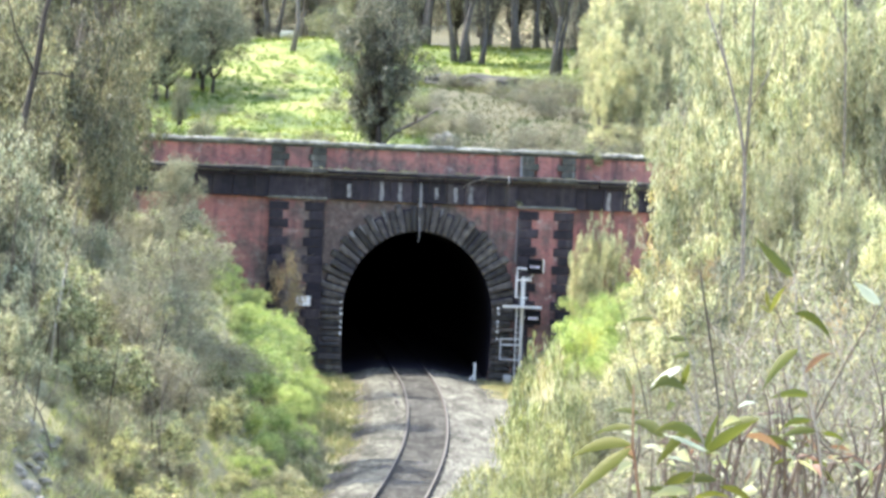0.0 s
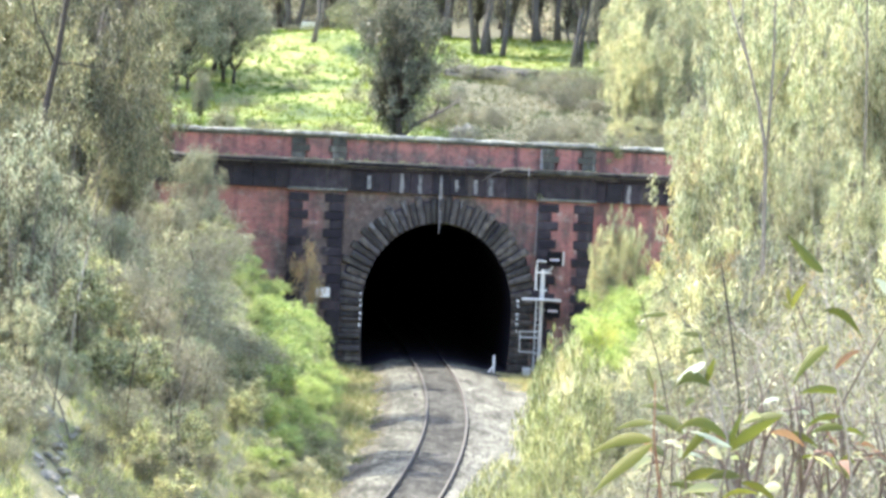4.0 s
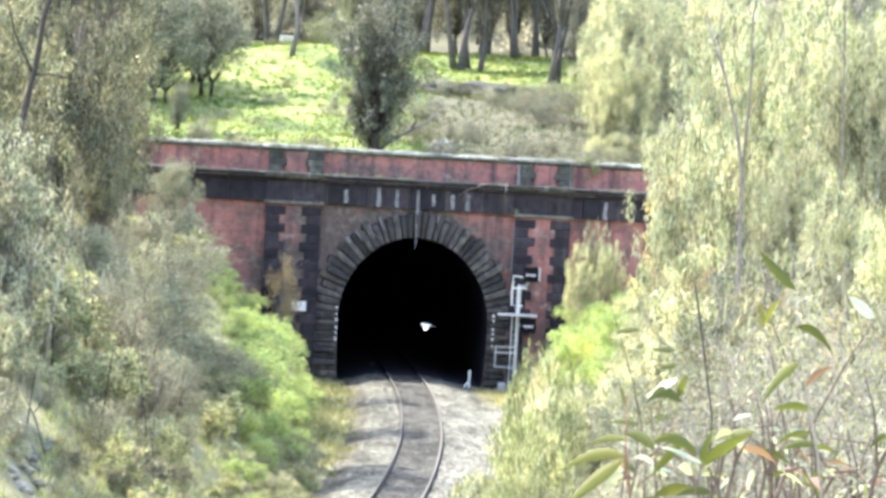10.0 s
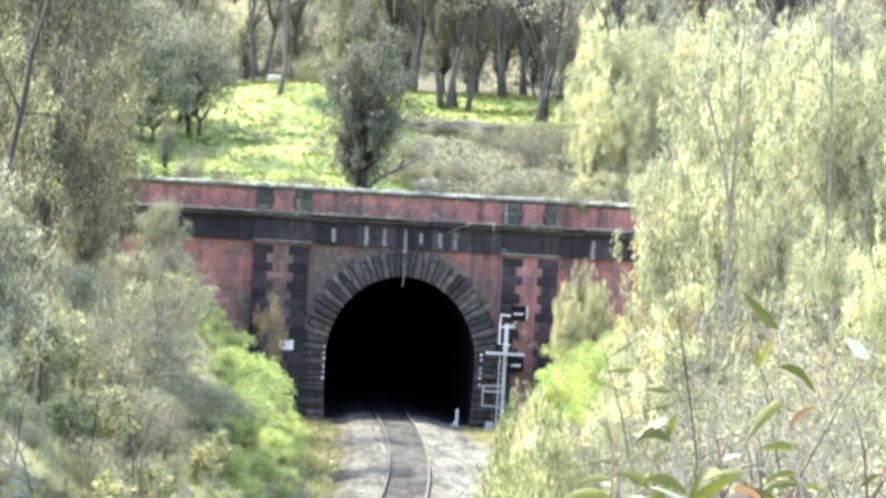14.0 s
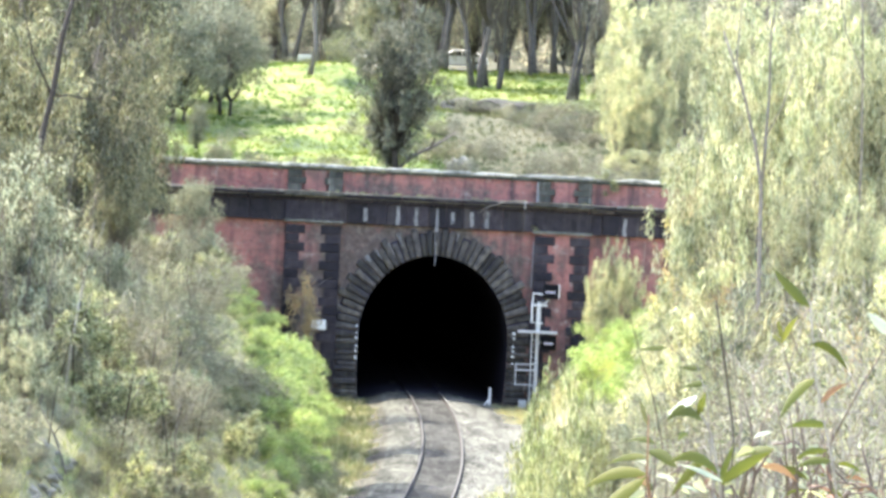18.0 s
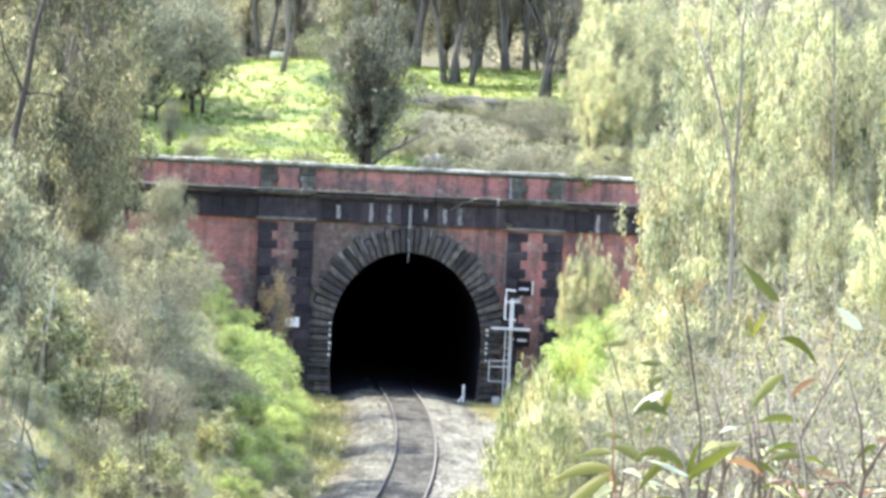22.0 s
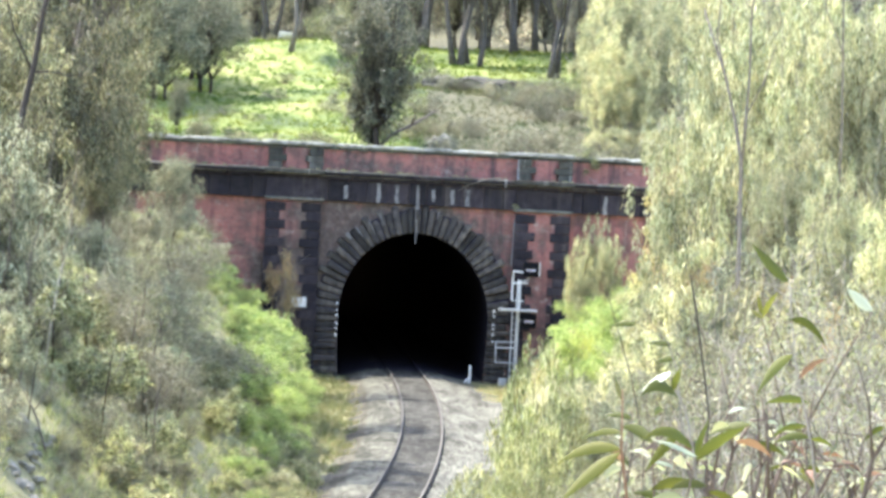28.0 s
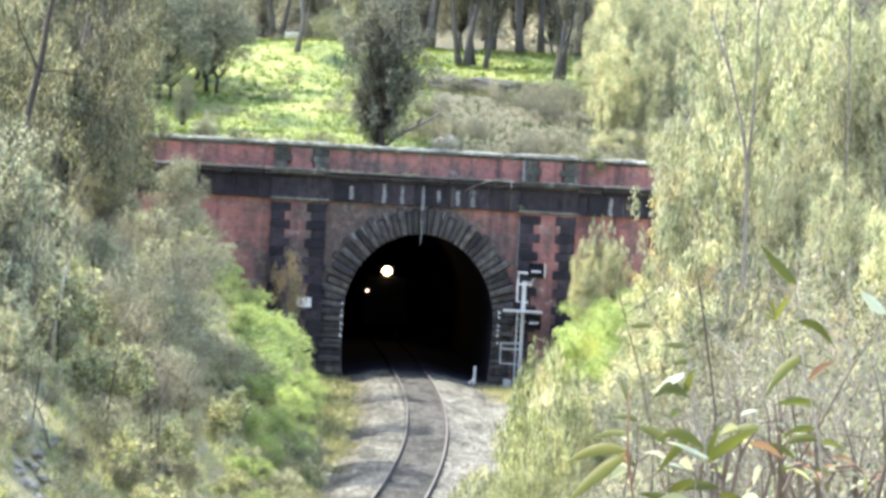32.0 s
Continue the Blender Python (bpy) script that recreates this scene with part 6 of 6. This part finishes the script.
        limbpart("twig", Builder().tube([(x + 0.25 * lean, y, z - 0.12), (x + 0.1 * lean, y, z + 0.03), (x - 0.2 * lean, y, z + 0.14)], [0.7 * r, 0.5 * r, 0.25 * r], 5).mesh("twig", REDTWIG, True), v)
        for q in range(3):
            ang = rr.uniform(0, math.tau)
            b = (x + lean * (0.5 + 0.5 * q), y, z - 0.03)
            limbpart("leaf", blade(b, (b[0] + 0.07 * math.cos(ang), y + 0.05 * math.sin(ang), b[2] + rr.uniform(-0.06, 0.03)), 0.016, 0.008, rr.uniform(-0.4, 0.8), 5).mesh("leaf", rr.choice([GUM, BIGLEAF, REDLEAF, GLINTBLADE, GREYLEAF]), True), v)
    # long slender stems through the nearer shrubs
    rr = random.Random(52)
    for k in range(24):
        y = rr.uniform(12, 30)
        x = y * rr.uniform(0.06, 0.118)
        top = 11.5 + y * rr.uniform(-0.066, -0.012)
        lean, bow = rr.uniform(-0.026, 0.022) * y, rr.uniform(-0.012, 0.012) * y
        foot = (x, y, land(x, y) - 0.1)
        v = rooted("slender_stem", "long slender bare stem with a few side twigs", "plant", "slender stems", foot)
        r = 0.00014 * y * rr.uniform(0.8, 1.8)
        rise = 0.045 * y
        path = [foot, (x, y, top - rise), (x + 0.3 * lean + bow, y, top - 0.6 * rise), (x + 0.7 * lean + 0.8 * bow, y, top - 0.25 * rise), (x + lean, y, top)]
        bark = rr.choice([REDTWIG, REDTWIG, DARKBARK, BARK, TWIG])
        limbpart("stem", Builder().tube(path, [1.2 * r, r, 0.8 * r, 0.6 * r, 0.3 * r], 5).mesh("stem", bark, True), v)
        for b in path[2:4]:
            q = rr.choice((-1, 1)) * rr.uniform(0.004, 0.012) * y
            limbpart("twig", Builder().tube([b, (b[0] + 0.55 * q, y, b[2] + 0.006 * y * rr.random()), (b[0] + q, y, b[2] + y * rr.uniform(0.002, 0.012))], [0.6 * r, 0.45 * r, 0.2 * r], 4).mesh("twig", bark, True), v)
    # smaller leafy shoots round them
    rr = random.Random(21)
    for k in range(11):
        x, z = rr.uniform(0.42, 1.05), rr.uniform(10.62, 10.95)
        y = rr.uniform(8.4, 10.2)
        foot = (x + rr.uniform(-0.15, 0.15), y, land(x, y) - 0.1)
        v = rooted("leafy_shoot", "thin reddish shoot with narrow olive leaves", "plant", "leafy shoots", foot)
        limbpart("stem", Builder().tube([foot, (x + rr.uniform(-0.06, 0.06), y, z - 0.5), (x, y, z - 0.12), (x + rr.uniform(-0.03, 0.03), y, z)], [0.005, 0.0035, 0.0025, 0.001], 6).mesh("stem", REDTWIG, True), v)
        for q in range(rr.randint(4, 7)):
            zz = z - 0.03 - 0.06 * q * rr.uniform(0.7, 1.2)
            ang, ln = rr.uniform(0, math.tau), rr.uniform(0.06, 0.12)
            tip = (x + ln * math.cos(ang), y + ln * math.sin(ang), zz + rr.uniform(-0.05, 0.03))
            limbpart("leaf", blade((x, y, zz), tip, ln * rr.uniform(0.18, 0.28), 0.012, rr.uniform(-0.4, 0.8), 5).mesh("leaf", rr.choice([BIGLEAF, BIGLEAF, PALEGUM, GUM, BIGLEAF, GREYLEAF, BIGLEAF, REDLEAF]), True), v)


sprigs()


def grass_stuff(name, label, n, where, length, mat, seed, width=0.035):
    rng = np.random.default_rng(seed)
    rr = random.Random(seed)
    pts = []
    while len(pts) < n:
        x, y = where(rr)
        pts.append((x, y, land(x, y) - 0.02))
    me = leaf_mesh("grass", pts, [0.22] * n, [6] * n, length, width, -2.2, mat, rng, 0.15)
    solid(name, me, label, "grass", kind="stuff")


def hill(r):
    """The meadow: beside the slim tree and over the brow, clear of the scrub."""
    while True:
        x, y = r.uniform(-18, 20), 202 + 60 * r.random() ** 1.3
        if x < -0.5 + r.uniform(-0.6, 1.2) or y > 230 + r.uniform(-3, 3):
            return x, y


def scrubby(r):
    return r.uniform(-1, 12), r.uniform(202.5, 232)


grass_stuff("hill_grass", "bright spring grass on the hill over the tunnel", 7800, hill, 0.26, GRASS, 5)
grass_stuff("scrub_grass", "dull dry grass between the scrub on the hill", 2200, scrubby, 0.30, SCRUBGRASS, 15, 0.03)


def cess(r):
    while True:
        y = r.uniform(112, 199)
        u = r.uniform(2.45, 5.2)
        if swell(u * 2.2, y, 2.6, 17) > 0.42 - 0.5 * (u - 2.3):
            return track_x(y) - u, y


def cess_right(r):
    y = r.uniform(186, 199.3)
    return track_x(y) + r.uniform(3.4, 6.6), y


def bank(r):
    while True:
        y = 92 + 107 * r.random() ** 1.9
        x = track_x(y) - r.uniform(4.4, 15)
        if not (y < 112 and abs(x / y + 0.100) < 0.0045):   # a slip of bare clay
            return x, y


grass_stuff("bank_grass", "rank green and dry grass between the shrubs on the bank", 9000, bank, 0.34, BANKGRASS, 12, 0.03)
grass_stuff("cess_grass", "yellowing grass along the foot of the shaded bank", 2000, cess, 0.36, CESSGRASS, 6)
grass_stuff("verge_grass", "yellow-green grass at the foot of the portal", 900, cess_right, 0.25, DRYGRASS, 8)


def parapet_weeds():
    """Tufts rooted in the joints of coping and cornice."""
    rng, rr = np.random.default_rng(61), random.Random(61)
    pts = []
    for k in range(70):
        x = rr.uniform(-13.5, 12)
        y, z = rr.choice([(199.95, 11.43), (200.3, 11.43), (200.7, 11.43), (199.35, 10.03), (199.45, 10.03)])
        pts += [(x + rr.uniform(-0.25, 0.25), y, z) for _ in range(rr.randint(1, 5))]
    me = leaf_mesh("tufts", pts, [0.10] * len(pts), [7] * len(pts), 0.13, 0.028, -1.2, CESSGRASS, rng, 0.4)
    solid("parapet_tufts", me, "small dry tufts rooted in the joints of coping and cornice", "weeds", kind="stuff")
    for x, y, z, r, n, mat, label in ((8.45, 199.75, 11.0, 0.55, 420, GUM, "green weed hanging over the parapet"), (7.9, 199.9, 11.5, 0.45, 260, GUM, "green weed hanging over the parapet"),
                                      (4.66, 199.45, 8.72, 0.16, 60, PALEGUM, "small pale weed on the pilaster's capital"), (-9.6, 200.1, 11.55, 0.35, 120, DRYGRASS, "dry weed on the coping")):
        w = thing("parapet_weed", label, "weed", "parapet weeds", m=Matrix.Translation((x, y, z)))
        cs = [(rr.uniform(-r, r), rr.uniform(-0.1, 0.1), rr.uniform(-0.8, 0.6) * r) for _ in range(7)]
        part("foliage", leaf_mesh("foliage", cs, [0.35 * r] * 7, [n // 7] * 7, 0.13, 0.04, 0.8, mat, rng), w)
        part("stem", Builder().tube([(0, 0.1, -0.3 * r), (0, 0, 0.2 * r), cs[0]], [0.015, 0.012, 0.006], 5).mesh("stem", TWIG, True), w)


parapet_weeds()


# ---- what moves ----
def motions():
    def nose(t):
        y = 252.2 - 20.0 * (t - 31.0)
        return pose(track_x(y), y, 0, 0, 0, math.degrees(math.atan((track_x(y) - track_x(y + 15)) / 15)))
    walk(LOCO, [(float(t), nose(t)) for t in range(33)])

    def drive(t):
        x = -11.1 - 11.5 * (t - 19.0)
        return pose(x, ROAD_Y - 1.4, land(max(-300, min(300, x)), ROAD_Y) + 0.08)
    walk(CAR, [(float(t), drive(t)) for t in range(0, 33, 1)])

    # the breeze
    for k, (ob, m, most) in enumerate(SWAYING):
        rows = []
        for j in range(65):
            t = 0.5 * j
            a = most * (0.6 * math.sin(2.1 * t + 1.7 * k) + 0.4 * math.sin(5.3 * t + 0.9 * k))
            b = 0.6 * most * math.sin(3.1 * t + 2.3 * k)
            rows.append((t, Matrix.Translation(m.translation) @ pose(0, 0, 0, b, a, 0) @ m.to_3x3().to_4x4()))
        walk(ob, rows)

    # the two birds sit in the bank's bushes, cross the tunnel mouth, and settle on the far side
    def flight(b, wings, rows, beat):
        walk(b, [(t, pose(x, y, z, 0, 0, turn)) for t, x, y, z, turn in rows])
        t0, t1 = beat
        for s, w in zip((-1, 1), wings):
            keys, t, up = [(0.0, 65)], t0, True
            keys.append((t0 - 0.1, 65))
            while t < t1:
                keys.append((t, 38 if up else -28))
                t, up = t + 0.1, not up
            keys += [(t1 + 0.1, 65), (32.0, 65)]
            walk(w, [(k, pose(0, s * 0.04, 0.03, s * a, 0, 0)) for k, a in keys])
    flight(*BIRD_A, [(0.0, -7.6, 196.5, 1.4, 0), (9.3, -7.6, 196.5, 1.4, 0), (9.5, -4.38, 197, -0.05, 0), (9.6, -2.04, 197, 0.53, 8), (9.7, 1.31, 197, 1.47, 10), (9.8, 4.47, 196.6, 2.89, 20), (10.0, 8.6, 196, 4.2, 30), (10.4, 12.6, 193.0, 3.6, 20), (32.0, 12.6, 193.0, 3.6, 20)], (9.3, 10.4))
    flight(*BIRD_B, [(0.0, 11.6, 192, 3.4, 180), (9.7, 11.6, 192, 3.4, 180), (9.9, 4.03, 197, 2.89, 180), (10.0, 0.42, 197, 2.69, 178), (10.1, -2.43, 197, 2.85, 175), (10.2, -4.86, 197, 2.95, 170), (10.8, -14.5, 190, 6.5, 160), (32.0, -14.5, 190, 6.5, 160)], (9.7, 10.8))


motions()
